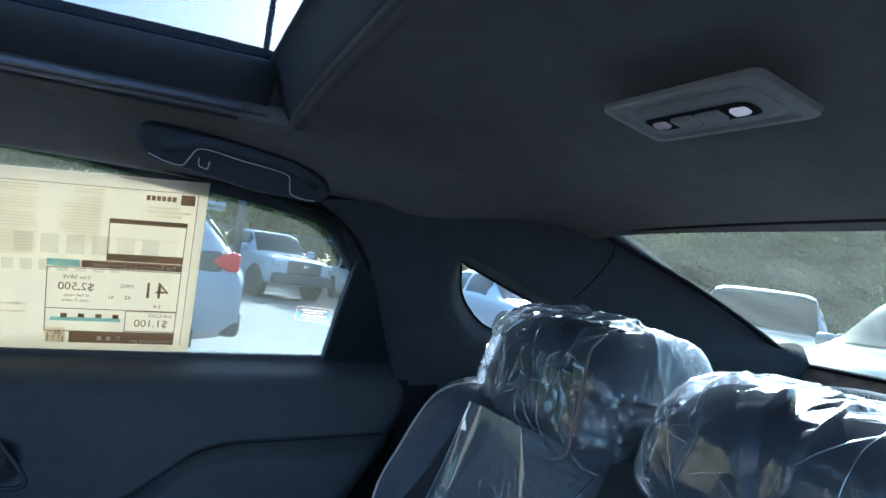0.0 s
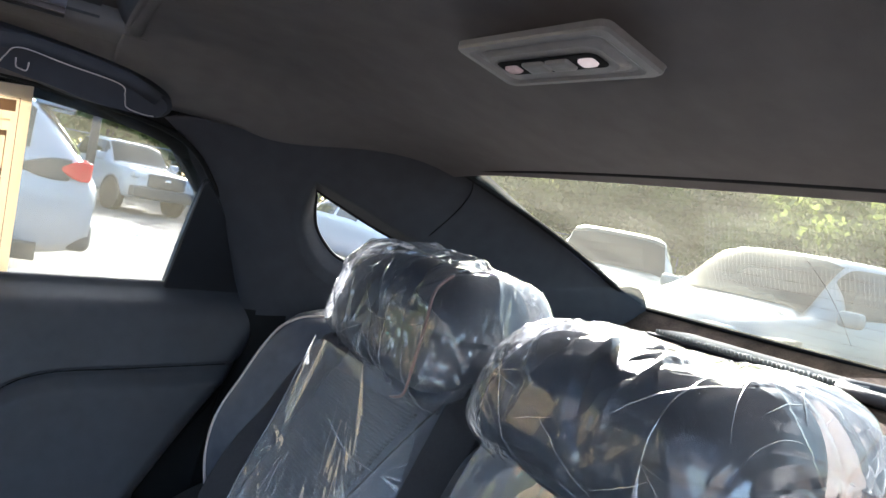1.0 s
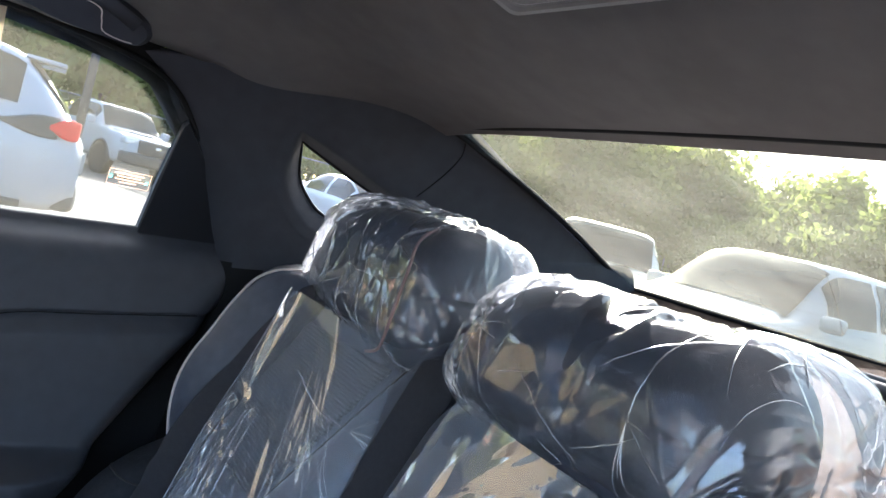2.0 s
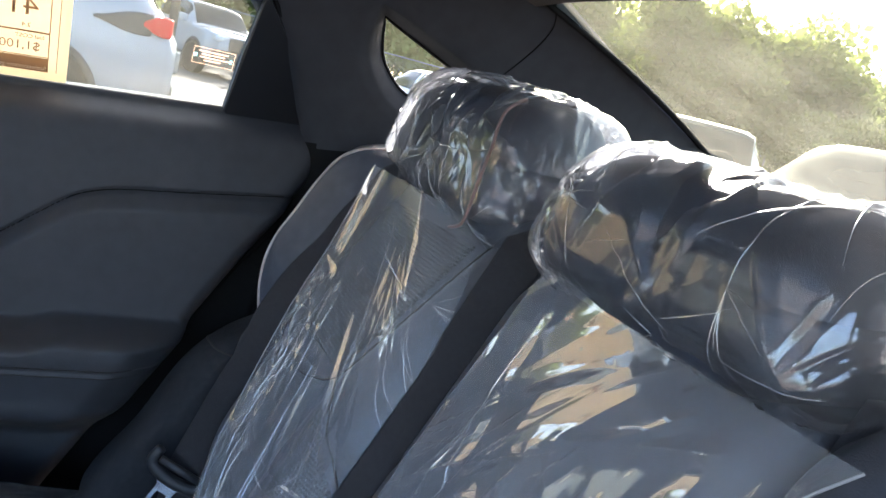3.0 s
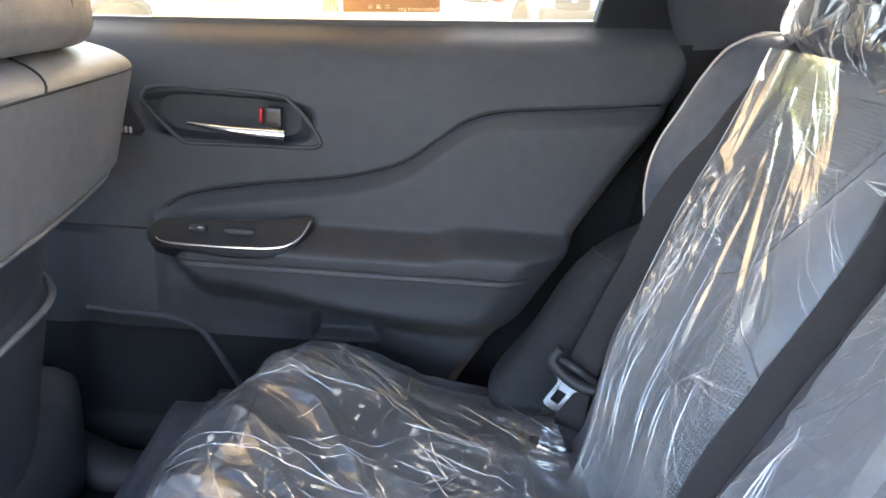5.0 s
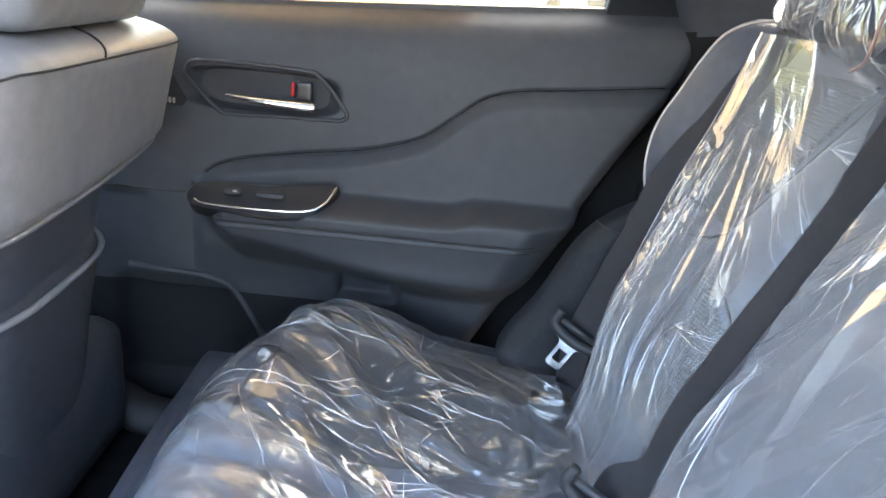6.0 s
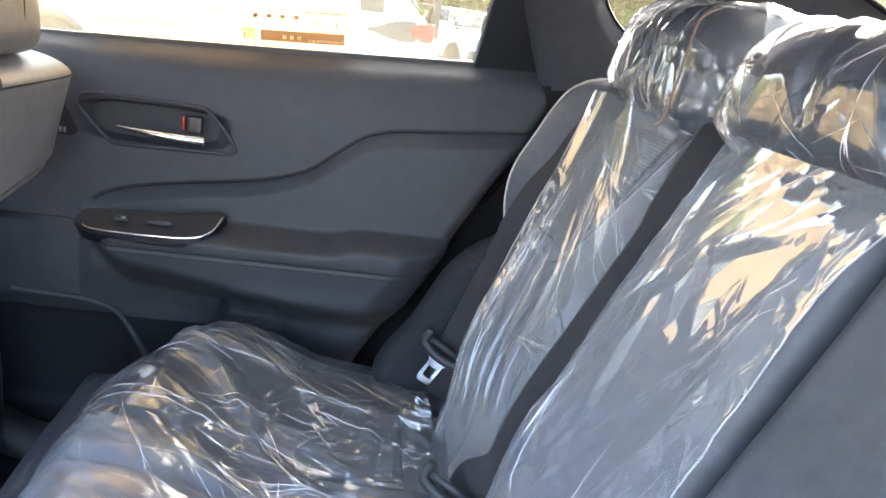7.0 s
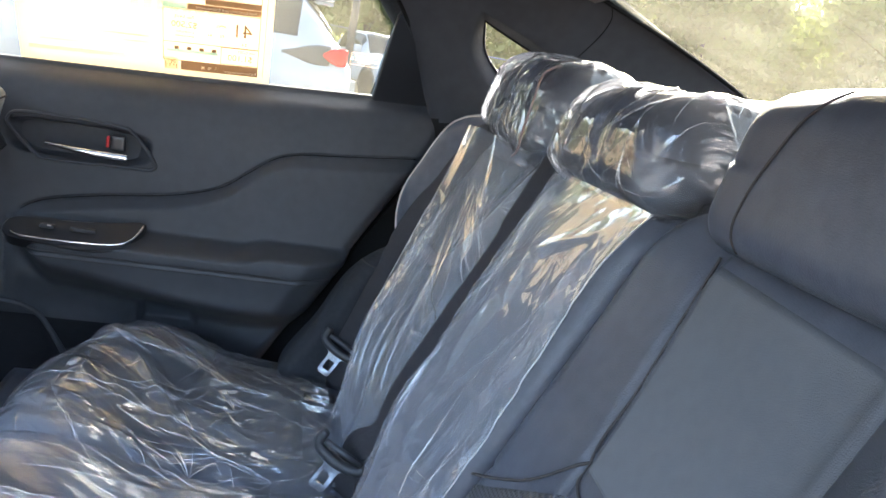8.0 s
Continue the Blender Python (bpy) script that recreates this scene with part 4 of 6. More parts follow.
SHOULDER = [(0.78, 0.0), (0.83, 0.001), (0.862, 0.011), (0.90, 0.0355), (0.925, 0.049), (0.955, 0.060), (0.985, 0.065), (1.018, 0.064), (1.058, 0.063), (1.091, 0.057), (1.12, 0.053)]


def valley(d):
    """The hollow between the middle seat and the outer ones."""
    return 0.022 * math.exp(-(((d - 0.17) / 0.045) ** 2))


def back_x(y, z):
    """Front face of the rear backrest: side bolsters stand forward, seams lie in grooves."""
    x = 0.452 + RAKE * (z - 1.09) + 0.035 * sstep(0.78, 0.60, z)
    d = abs(y - YC)
    x += valley(d) if y > YC else 0.0
    if d > 0.16:  # outer seats
        e = d - 0.37  # from the seat's own middle
        # bolsters, fuller low down
        low = min(1, max(0, (1.085 - z) / 0.185))
        inner_edge = 0.154 - 0.077 * low if y > YC else 0.118 - 0.030 * low
        b_in = sstep(inner_edge - 0.02, inner_edge + 0.07, -e)
        b_out = sstep(0.07, 0.17, e)
        x += 0.075 * sstep(0.07, 0.13, e) * sstep(0.86, 0.74, z)
        x -= 0.004 * b_in + b_out * curve_at(SHOULDER, z)
        x += 0.085 * sstep(0.170, 0.262, e)
        x += 0.006 * math.exp(-((-e - inner_edge) / 0.004) ** 2)
        x += 0.005 * math.exp(-((e - 0.095) / 0.004) ** 2)
        x -= 0.010 * math.exp(-(((z - 0.80) / 0.10) ** 2)) * (1 - b_in) * (1 - b_out)
        x += 0.004 * math.exp(-((z - (0.905 - 0.35 * abs(e + 0.0))) / 0.004) ** 2) * (1 - b_out)
    else:
        x -= 0.016 * (1 - (d / 0.16) ** 2)
        x += 0.004 * math.exp(-((z - 0.90) / 0.004) ** 2)
    x += 0.0015 * noise.noise(Vector((y * 9, z * 9, 1.7)))
    return x


def pad(name, y0, y1, z0, z1, material, parent, label="", r=0.03, nu=60, nv=80, depth=0.12, top_slope=0.0):
    o = parent.location.copy()

    def pt(u, v):
        y, z = y0 + (y1 - y0) * u, z0 + (z1 - z0) * v
        z += top_slope * (u - 0.5) * v
        ey = min(y - y0, y1 - y)
        ez = (z1 - z)
        a = max(0, 1 - ey / r)
        b = max(0, 1 - ez / (r * 1.4))
        k = min(1.0, math.hypot(a, b))
        return Vector((back_x(y, z) + r * (1 - math.sqrt(max(0, 1 - k * k))), y, z)) - o

    return sheet(name, pt, nu, nv, material, parent, label, thick=lambda p: Vector((depth, 0, 0)), flip=True)


seat = thing("rear_bench_seat", "black leather rear bench backrest with grey inserts", "car seat", at=(0.40, YC, 0.55))
pad("far_backrest", 0.592, 1.085, 0.52, 1.118, LEATHER, seat, "black leather outer seat back with piped bolster", nu=90, nv=90)
pad("middle_backrest", 0.292, 0.586, 0.52, 1.088, LEATHER, seat, "black leather middle seat back")
pad("near_backrest", -0.225, 0.288, 0.52, 1.108, LEATHER, seat, "black leather outer seat back", r=0.04, nu=110, nv=100)


def inlay(name, pts, material, label, lift=0.0025, n=26):
    """A panel that lies on the backrest, between two lines of (y, z)."""
    (a, b), o = pts, seat.location.copy()
    la, lb = spline([(p[0], p[1], 0) for p in a], n + 1), spline([(p[0], p[1], 0) for p in b], n + 1)

    def pt(u, v):
        p = la[round(v * n)].lerp(lb[round(v * n)], u)
        e = min(u, 1 - u, v, 1 - v)
        return Vector((back_x(p.x, p.y) + 0.006 - (lift + 0.006) * sstep(0, 0.05, e), p.x, p.y)) - o

    return sheet(name, pt, n, n, material, seat, label, thick=(0.006, 0, 0), flip=True)


for s in (1, -1):
    q = lambda pts, s=s: [(YC + s * d, z) for d, z in pts]
    inner = [(0.219, 1.078), (0.252, 0.995), (0.292, 0.905)] if s > 0 else [(0.256, 1.078), (0.271, 0.995), (0.283, 0.905)]
    inlay("insert_panel", (q(inner), q([(0.47, 1.07), (0.472, 1.0), (0.455, 0.895)])), INSERT if s < 0 else PERF, "grey finely perforated upper insert", n=44)
    inlay("insert_panel", (q([(0.306, 0.893), (0.285, 0.80), (0.29, 0.62)]), q([(0.45, 0.885), (0.455, 0.80), (0.45, 0.62)])), INSERT, "grey suede-like lower insert", n=30)
    inlay("bolster_mesh", (q([(0.165, 0.815), (0.168, 0.76), (0.175, 0.68)]), q([(0.286, 0.885), (0.272, 0.80), (0.275, 0.70)])), PERF, "perforated lower bolster patch", n=24)
    top = [(a - 0.003, b + 0.004) for a, b in inner]
    for line in (top + [(0.318, 0.887), (0.36, 0.875)], [top[-1], (0.23, 0.86), (0.15, 0.815)]):
        pts = [Vector((back_x(YC + s * p.x, p.y) - 0.0012, YC + s * p.x, p.y)) - seat.location for p in spline([(a, b, 0) for a, b in line], 40)]
        tube("seam", pts, 0.0015, THREAD, seat, "dark sewn seam", seg=6)
# pale piping round the far shoulder
pip = spline([(0.486, 0.915, 1.1195), (0.455, 0.938, 1.118), (0.432, 0.952, 1.114), (0.414, 0.961, 1.107), (0.394, 0.966, 1.091), (0.374, 0.967, 1.058), (0.355, 0.967, 1.018), (0.339, 0.968, 0.985), (0.330, 0.968, 0.955), (0.328, 0.968, 0.925), (0.330, 0.967, 0.900), (0.337, 0.963, 0.862)], 70)
tube("piping", [p - seat.location for p in pip], 0.0019, PIPING, seat, "pale piping along the shoulder", seg=6)
tube("seam", [p + Vector((0.012, 0.016, -0.001)) - seat.location for p in pip[30:]], 0.0012, THREAD, seat, "dark sewn seam", seg=5)

bol = thing("side_bolster", "dark fixed side cushion between backrest and door", "car seat", at=(0.25, 1.0, 0.55))


def bolster(u, v):
    """A cushion block with rounded front edges; u runs from its inner side round the front to the door."""
    z = 0.545 + 0.315 * v
    xf = curve_at([(0.545, 0.20), (0.57, 0.172), (0.608, 0.160), (0.693, 0.212), (0.782, 0.258), (0.825, 0.300), (0.852, 0.348), (0.86, 0.365)], z)
    r, y0, y1 = 0.036, 0.936 + 0.02 * v, 1.065
    if u < 0.35:
        return (xf + r + (0.46 - xf - r) * (1 - u / 0.35), y0, z)
    if u < 0.6:
        a = (u - 0.35) / 0.25 * math.pi / 2
        return (xf + r - r * math.sin(a), y0 + r - r * math.cos(a), z)
    w = (u - 0.6) / 0.4
    return (xf + 0.05 * w**3, y0 + r + (y1 - y0 - r) * w, z)


sheet("pad", local(bol, bolster), 60, 40, mat("dark_knit_cloth", (0.025, 0.026, 0.029), 0.8, vary=0.2, scale=120, bump=0.5, bump_scale=1300, spec=0.2), bol)
tube("seam", [Vector(bolster(k / 40, 0.80 + 0.06 * math.sin(k / 40 * 3))) - bol.location for k in range(5, 38)], 0.0013, THREAD, bol, "dark sewn seam", seg=5)

# head restraints
def head(name, at, size, label, r=0.05, lean=0.18, n=22, front_bulge=0.012, taper=0.10, drop=0.018):
    ob = thing(name, label, "headrest", group="rear headrests", at=at)

    def shape(q):
        q = Vector(q)
        k = 1 - taper * sstep(0.0, 1.0, (q.z / size[2] + 0.5))
        q.y *= k
        q.x += lean * q.z
        q.x -= front_bulge * (1 - (2 * q.y / size[1]) ** 2) * (1 if q.x < 0 else 0.2)
        q.z -= drop * (2 * q.y / size[1]) ** 2 * (1 if q.z > 0 else 0.1)
        return q

    v, f = rbox(size, r, n, shape)
    link("pad", v, f, LEATHER, ob)
    return ob


far_head = head("headrest", (0.514, 0.790, 1.158), (0.133, 0.310, 0.140), "black leather outer headrest with pale piping under film")
mid_head = head("headrest", (0.524, 0.433, 1.144), (0.170, 0.272, 0.126), "glossy black leather middle headrest wrapped in film", front_bulge=0.008)
near_head = head("headrest", (0.515, 0.045, 1.157), (0.135, 0.338, 0.140), "bare black leather outer headrest with a curved seam", r=0.036, n=30, taper=0.02, drop=0.012)
loop = spline([(x - 0.014, y, z) for x, y, z in [(-0.030, -0.112, 0.062), (-0.058, -0.128, 0.045), (-0.068, -0.138, 0.010), (-0.075, -0.142, -0.03), (-0.074, -0.132, -0.062), (-0.070, -0.10, -0.075)]], 40)
tube("piping", loop, 0.0017, HEADPIPE, far_head, "pale piping round the front face", seg=6)


def near_front(y, z):
    """Front face of the near headrest."""
    over = max(0.0, abs(z) - 0.034)
    return -0.0675 + 0.036 - math.sqrt(max(0, 0.036**2 - over**2)) + 0.18 * z - 0.012 * (1 - (2 * y / 0.338) ** 2) - 0.0006


for s in (1, -1):
    seam = [Vector((near_front(p.x, p.y), p.x, p.y)) for p in spline([(s * 0.056, 0.064, 0), (s * 0.066, 0.050, 0), (s * 0.082, 0.022, 0), (s * 0.096, -0.012, 0), (s * 0.100, -0.041, 0), (s * 0.101, -0.064, 0)], 40)]
    tube("seam", seam, 0.0011, THREAD, near_head, "dark sewn seam", seg=6)
for ob, dy in ((far_head, 0.07), (mid_head, 0.055), (near_head, 0.07)):
    for s in (1, -1):
        tube("post", [Vector((0.0 - 0.03 * k, s * dy, -0.06 - 0.055 * k)) for k in range(3)], 0.006, CHROME, ob, "chrome post")

# bench cushion
def cushion_z(x, y):
    d = abs(y - YC)
    front = 0.088 * sstep(0.34, 0.62, d)  # the front edge runs back towards the doors
    xs = x - front
    z = 0.596 + 0.042 * sstep(0.02, -0.15, xs) - 0.012 * sstep(0.0, 0.2, x)
    z += 0.012 * math.cos((d - 0.37) * 9) * (1 if d > 0.15 else 0.4)
    z -= 0.10 * sstep(-0.16, -0.275, xs) ** 1.4
    z += 0.010 * math.exp(-((d - 0.53) / 0.06) ** 2) * sstep(0.2, 0.0, x)
    z -= 0.10 * sstep(0.555, 0.64, d)
    z -= 0.010 * math.exp(-((d - 0.155) / 0.012) ** 2)
    return z


bench = thing("rear_seat_cushion", "black leather rear bench cushion", "car seat", at=(0.0, YC, 0.50))


def bench_pt(u, v):
    x, y = -0.30 + 0.60 * u, (YC - 0.64) + 1.28 * v
    z = cushion_z(x, y)
    if u == 0:
        z = 0.42
    return (x if u > 0.0 else -0.245, y, z)


sheet("pad", local(bench, bench_pt), 50, 90, LEATHER, bench, thick=(0, 0, -0.12), flip=True)
sheet("insert", local(bench, lambda u, v: (-0.16 + 0.36 * u, 0.665 + 0.28 * v, cushion_z(-0.16 + 0.36 * u, 0.665 + 0.28 * v) + 0.003)), 20, 20, INSERT, bench, "grey suede-like cushion insert", thick=(0, 0, -0.006), flip=True)
sheet("front_skirt", local(bench, lambda u, v: (-0.245 + 0.03 * math.sin(v * 3.1), YC - 0.62 + 1.24 * u, 0.36 + 0.17 * v)), 20, 8, TRIM_LOW, bench, "dark front skirt of the bench", thick=(0.02, 0, 0))

# clear protective film
def flat3(p):
    return np.stack([p[:, 0], p[:, 1], 0 * p[:, 0]], 1)


def strands(seed, n, box, way, spread, length, knots=0, apex=None):
    """Lines of sharp folds on a flat sheet of a breadth and a length: single ones along way (an angle) or away from apex, and fans of them from knots."""
    rg = random.Random(seed)
    w, h = box
    out = []

    def run(x, y, a, ln):
        pts, turn = [], rg.gauss(0, 1.2)
        for _ in range(max(4, int(ln / 0.004))):
            if not (0.004 < x < w - 0.004 and 0.004 < y < h - 0.004):
                break
            pts.append((x, y))
            a += turn * 0.004 + rg.gauss(0, 0.022)
            x, y = x + 0.004 * math.cos(a), y + 0.004 * math.sin(a)
        if len(pts) > 5:
            out.append((pts, rg.uniform(0.5, 1.0)))

    for _ in range(n):
        x, y = rg.uniform(0, w), rg.uniform(0, h)
        a = way if apex is None else math.atan2(y - apex[1], x - apex[0])
        run(x, y, a + rg.gauss(0, spread), rg.uniform(*length) * (0.5 + rg.random()))
    for _ in range(knots):
        x, y, a = rg.uniform(0.08, 0.92) * w, rg.uniform(0.05, 0.9) * h, way + rg.gauss(0, spread)
        for _ in range(rg.randint(4, 8)):
            run(x, y, a + rg.gauss(0, 0.55) + (math.pi if rg.random() < 0.3 else 0), rg.uniform(*length) * rg.uniform(0.3, 0.9))
    return out


def pinch(ob, lines, place, radius=0.00055):
    """The folds pressed sharp in a film, as fine doubled ridges that taper off; place: the point of the film at a place of the flat sheet."""
    verts, faces = [], []
    for pts, k in lines:
        p = [Vector(place(x, y)) for x, y in pts]
        p = [(p[max(i - 1, 0)] + p[i] * 2 + p[min(i + 1, len(p) - 1)]) / 4 for i in range(len(p))]
        for i, c in enumerate(p):
            d = (p[min(i + 1, len(p) - 1)] - p[max(i - 1, 0)])
            s = d.cross(Vector((-0.6, -0.5, 0.6)))
            if s.length < 1e-9:
                s = Vector((0, 0, 1))
            s.normalize()
            t = s.cross(d).normalized()
            rr = radius * k * (0.25 + 0.75 * math.sin(math.pi * (i + 0.5) / len(p)))
            at = len(verts)
            verts += [c + (s * math.cos(q) + t * math.sin(q)) * rr for q in (0.5, 1.55, 2.6, 3.65, 4.7, 5.75)]
            if i:
                faces += [(at - 6 + q, at - 6 + (q + 1) % 6, at + (q + 1) % 6, at + q) for q in range(6)]
    fine = link("sharp_creases", verts, faces, CREASE, ob)
    return tagged(fine, "fine bright creases pressed into the clear film", kind="stuff")


def wrap(name, at, size, label, seed, r=0.055, lean=0.18, n=172, gather=0.0, skew=0.0, way=0.3, calm=0.5, lines=85):
    """A loose bag of film over a headrest; calm: the share that stays smooth."""
    box = Vector(size) / 2

    def outward(p):
        return Vector([min(2.0, abs(x) / y) ** 6 * math.copysign(1, x) for x, y in zip(p, box)]).normalized()

    def shape(q):
        q = Vector(q)
        low = sstep(-0.2, -0.62, q.z / size[2])
        q.y *= 1 - 0.08 * sstep(0.0, 1.0, q.z / size[2] + 0.5) - gather * low
        q.x *= 1 - 0.25 * low * (gather > 0)
        return q

    def settle(q):
        return Vector((q.x + lean * (q.z + skew * q.y), q.y, q.z + skew * q.y))

    v, f = rbox(size, r, n, shape)
    pts = np.array([tuple(p) for p in v])
    # unrolled round the headrest's long axis, its ends laid out flat
    rad = np.hypot(pts[:, 0], pts[:, 2])
    ends = np.clip((np.abs(pts[:, 1]) / box.y - 0.9) / 0.1, 0, 1)
    turn = np.arctan2(pts[:, 2], -pts[:, 0])
    flat = np.stack([turn * 0.075, pts[:, 1] + np.sign(pts[:, 1]) * ends * np.maximum(0, 0.075 - rad)], 1)
    busy = patches(seed + 1, flat, 0.07, 1 - calm)
    edge = np.clip((np.abs(pts[:, 1]) / box.y - 0.55) / 0.4, 0, 1)
    busy = np.maximum(busy, 0.5 * edge)
    up = facets(seed, flat, 0.060, 1.6, way, 0.10)
    up += facets(seed + 2, flat, 0.022, 2.4, way + 0.5, 0.16) * (0.1 + 0.9 * busy)
    up += facets(seed + 3, flat, 0.010, 2.5, way - 0.4, 0.30) * busy * patches(seed + 4, flat, 0.035, 0.45)
    up += folded(flat3(flat), creases(seed + 5, 80, (-0.24, -box.y, 0), (0.24, box.y, 0), (0.6, 0.8, 0), 0.8, (0.03, 0.10), (0.004, 0.008), (0.0016, 0.0034)))
    ob = link(name, [settle(p + outward(p) * float(w)) for p, w in zip(v, np.maximum(up, -0.009))], f, FILM)
    ob.location = at
    final = np.array([tuple(p.co) for p in ob.data.vertices])
    order = np.argsort(flat[:, 0])
    sides = flat[order, 0]

    def place(x, y):
        q = (x - 0.24, y - box.y)
        i, j = np.searchsorted(sides, (q[0] - 0.004, q[0] + 0.004))
        if i == j:
            return Vector(final[order[min(i, len(order) - 1)]].tolist())
        k = order[i + int(np.argmin((flat[order[i:j], 0] - q[0]) ** 2 + (flat[order[i:j], 1] - q[1]) ** 2))]
        return Vector(final[k].tolist()) + outward(v[k]) * 0.0004

    pinch(ob, strands(seed + 8, lines, (0.48, size[1]), way + 0.9, 0.7, (0.03, 0.12), 18), place, 0.0006)
    rg = random.Random(seed)
    ring = []
    for k in range(90):
        a = 2 * math.pi * k / 90
        wob = 1 + 0.05 * rg.uniform(-1, 1)
        ring.append(settle(Vector((0.30 * size[0] * math.cos(a) * wob, 0.36 * size[1] * math.sin(a) * wob, -0.50 * size[2] - 0.006 + 0.004 * rg.uniform(-1, 1)))))
    tube("gathered_hem", ring, 0.0016, HEM, ob, "gathered mouth of the film bag", seg=5, closed=True)
    return tagged(ob, label, "plastic cover", group="seat films")


wrap("plastic_cover", (0.514, 0.783, 1.155), (0.163, 0.350, 0.158), "crinkled clear plastic film over the outer headrest", 23, gather=0.10, skew=0.07, calm=0.45)
wrap("plastic_cover", (0.526, 0.420, 1.141), (0.196, 0.322, 0.136), "crinkled clear plastic film over the middle headrest", 79, gather=0.05, calm=0.72)


def drape(name, fn, nu, nv, label, size, field, material=None, axis=(-1, 0, 0.25), least=-0.003, hems=(0, 1), lines=(), sharp=0.0007):
    """A hanging film of a width and length, raised by field, a function of places on the flat sheet; least: how deep it may sink."""
    ax = Vector(axis).normalized()
    w, h = size
    uv = [(i / nu, j / nv) for j in range(nv + 1) for i in range(nu + 1)]
    up = np.maximum(field(np.array([(u * w, v * h) for u, v in uv])), least)
    pts = [Vector(fn(u, v)) + ax * (float(k) * (0.4 + 0.6 * sstep(0, 0.05, min(u, 1 - u)))) for (u, v), k in zip(uv, up)]
    m = nu + 1
    ob = link(name, pts, [(j * m + i, j * m + i + 1, (j + 1) * m + i + 1, (j + 1) * m + i) for j in range(nv) for i in range(nu)], material or FILM_LONG)
    for i in (round(k * nu) for k in hems):
        tube("film_hem", [pts[j * m + i] for j in range(0, nv + 1, 3)], 0.0008, HEM, ob, "curled edge of the film", seg=5)

    def place(x, y):
        a, b = min(x / w, 0.9999) * nu, min(y / h, 0.9999) * nv
        i, j = int(a), int(b)
        k = j * m + i
        return pts[k].lerp(pts[k + 1], a - i).lerp(pts[k + m].lerp(pts[k + m + 1], a - i), b - j) + ax * 0.0003

    if lines:
        pinch(ob, lines, place, sharp)
    return tagged(ob, label, "plastic cover", group="seat films")


def fanned(p, apex):
    """Places of a sheet by their angle and distance from the gather it hangs from."""
    d = p - np.array(apex)
    r = np.hypot(d[:, 0], d[:, 1])
    return np.stack([np.arctan2(d[:, 0], d[:, 1]) * 0.40, r], 1)


def film_x(y, z):
    """The plane of the backrest, without its seams, on which the films hang."""
    return 0.452 + RAKE * (z - 1.09) + 0.035 * sstep(0.78, 0.60, z) + (0.8 * valley(y - YC) if y > YC else 0.0) - 0.010


def far_film(u, v):
    z = 1.105 - 0.515 * v
    y1 = curve_at([(0, 0.872), (0.2, 0.884), (0.4, 0.893), (0.65, 0.844), (0.8, 0.81), (1, 0.79)], v)
    y0 = curve_at([(0, 0.680), (0.12, 0.616), (0.4, 0.588), (0.7, 0.580), (1, 0.585)], v)
    y = y1 + (y0 - y1) * u
    gap = 0.004 + (0.032 * max(0.0, 1 - v / 0.45) ** 1.5 + 0.010 * math.exp(-((u - 0.06) / 0.06) ** 2)) * (1 - sstep(0.7, 0.95, u)) - 0.028 * sstep(0.84, 0.96, u)
    return (film_x(y, z) - gap, y, z)


W, L = 0.28, 0.53
fan = [([(0.07, 0.02), (0.17, 0.10), (0.225, 0.19), (0.262, 0.27)], 0.014, 0.0045), ([(0.065, 0.02), (0.125, 0.16), (0.15, 0.29)], 0.007, 0.0026), ([(0.215, 0.27), (0.262, 0.36), (0.27, 0.43)], 0.010, 0.003), ([(0.06, 0.03), (0.082, 0.185), (0.115, 0.20)], 0.005, 0.0020), ([(0.15, 0.04), (0.245, 0.14), (0.27, 0.19)], 0.006, 0.0020), ([(0.075, 0.03), (0.19, 0.22), (0.21, 0.40)], 0.007, 0.0026), ([(0.03, 0.06), (0.05, 0.25), (0.04, 0.42)], 0.012, 0.003)]


def far_folds(p):
    q = fanned(p, (0.10, -0.16))
    h = facets(17, q, 0.050, 5.0, math.pi / 2, 0.09) + facets(18, q, 0.020, 6.0, math.pi / 2, 0.05) * patches(5, p, 0.12, 0.5)
    h *= np.clip((q[:, 1] - 0.10) / 0.32, 0.15, 1.3)
    side = np.clip(1 - np.abs(p[:, 0] - 0.045) / 0.05, 0, 1) * np.clip((p[:, 1] - 0.10) / 0.05, 0, 1) * np.clip((0.36 - p[:, 1]) / 0.05, 0, 1)
    top = np.clip(1 - np.hypot(p[:, 0] - 0.22, p[:, 1] - 0.09) / 0.06, 0, 1)
    h += facets(19, p, 0.010, 2.2, 1.0, 0.36) * np.minimum(1, 1.6 * side + 0.8 * top)
    h += folded(flat3(q), creases(20, 18, (-0.22, 0.16, 0), (0.28, 0.70, 0), (0, 1, 0), 0.07, (0.08, 0.30), (0.0035, 0.007), (0.0012, 0.0028))) * np.clip((q[:, 1] - 0.14) / 0.22, 0.1, 1)
    h += ridged(p, fan) * np.clip(p[:, 1] / 0.16, 0.1, 1)
    return h * np.clip(p[:, 1] / 0.20, 0.10, 1)


drape("plastic_cover", far_film, 240, 330, "clear plastic film hanging in long folds over the outer seat back", (W, L), far_folds, lines=strands(61, 40, (W, L), 0, 0.10, (0.06, 0.24), 3, apex=(0.10, -0.16)))


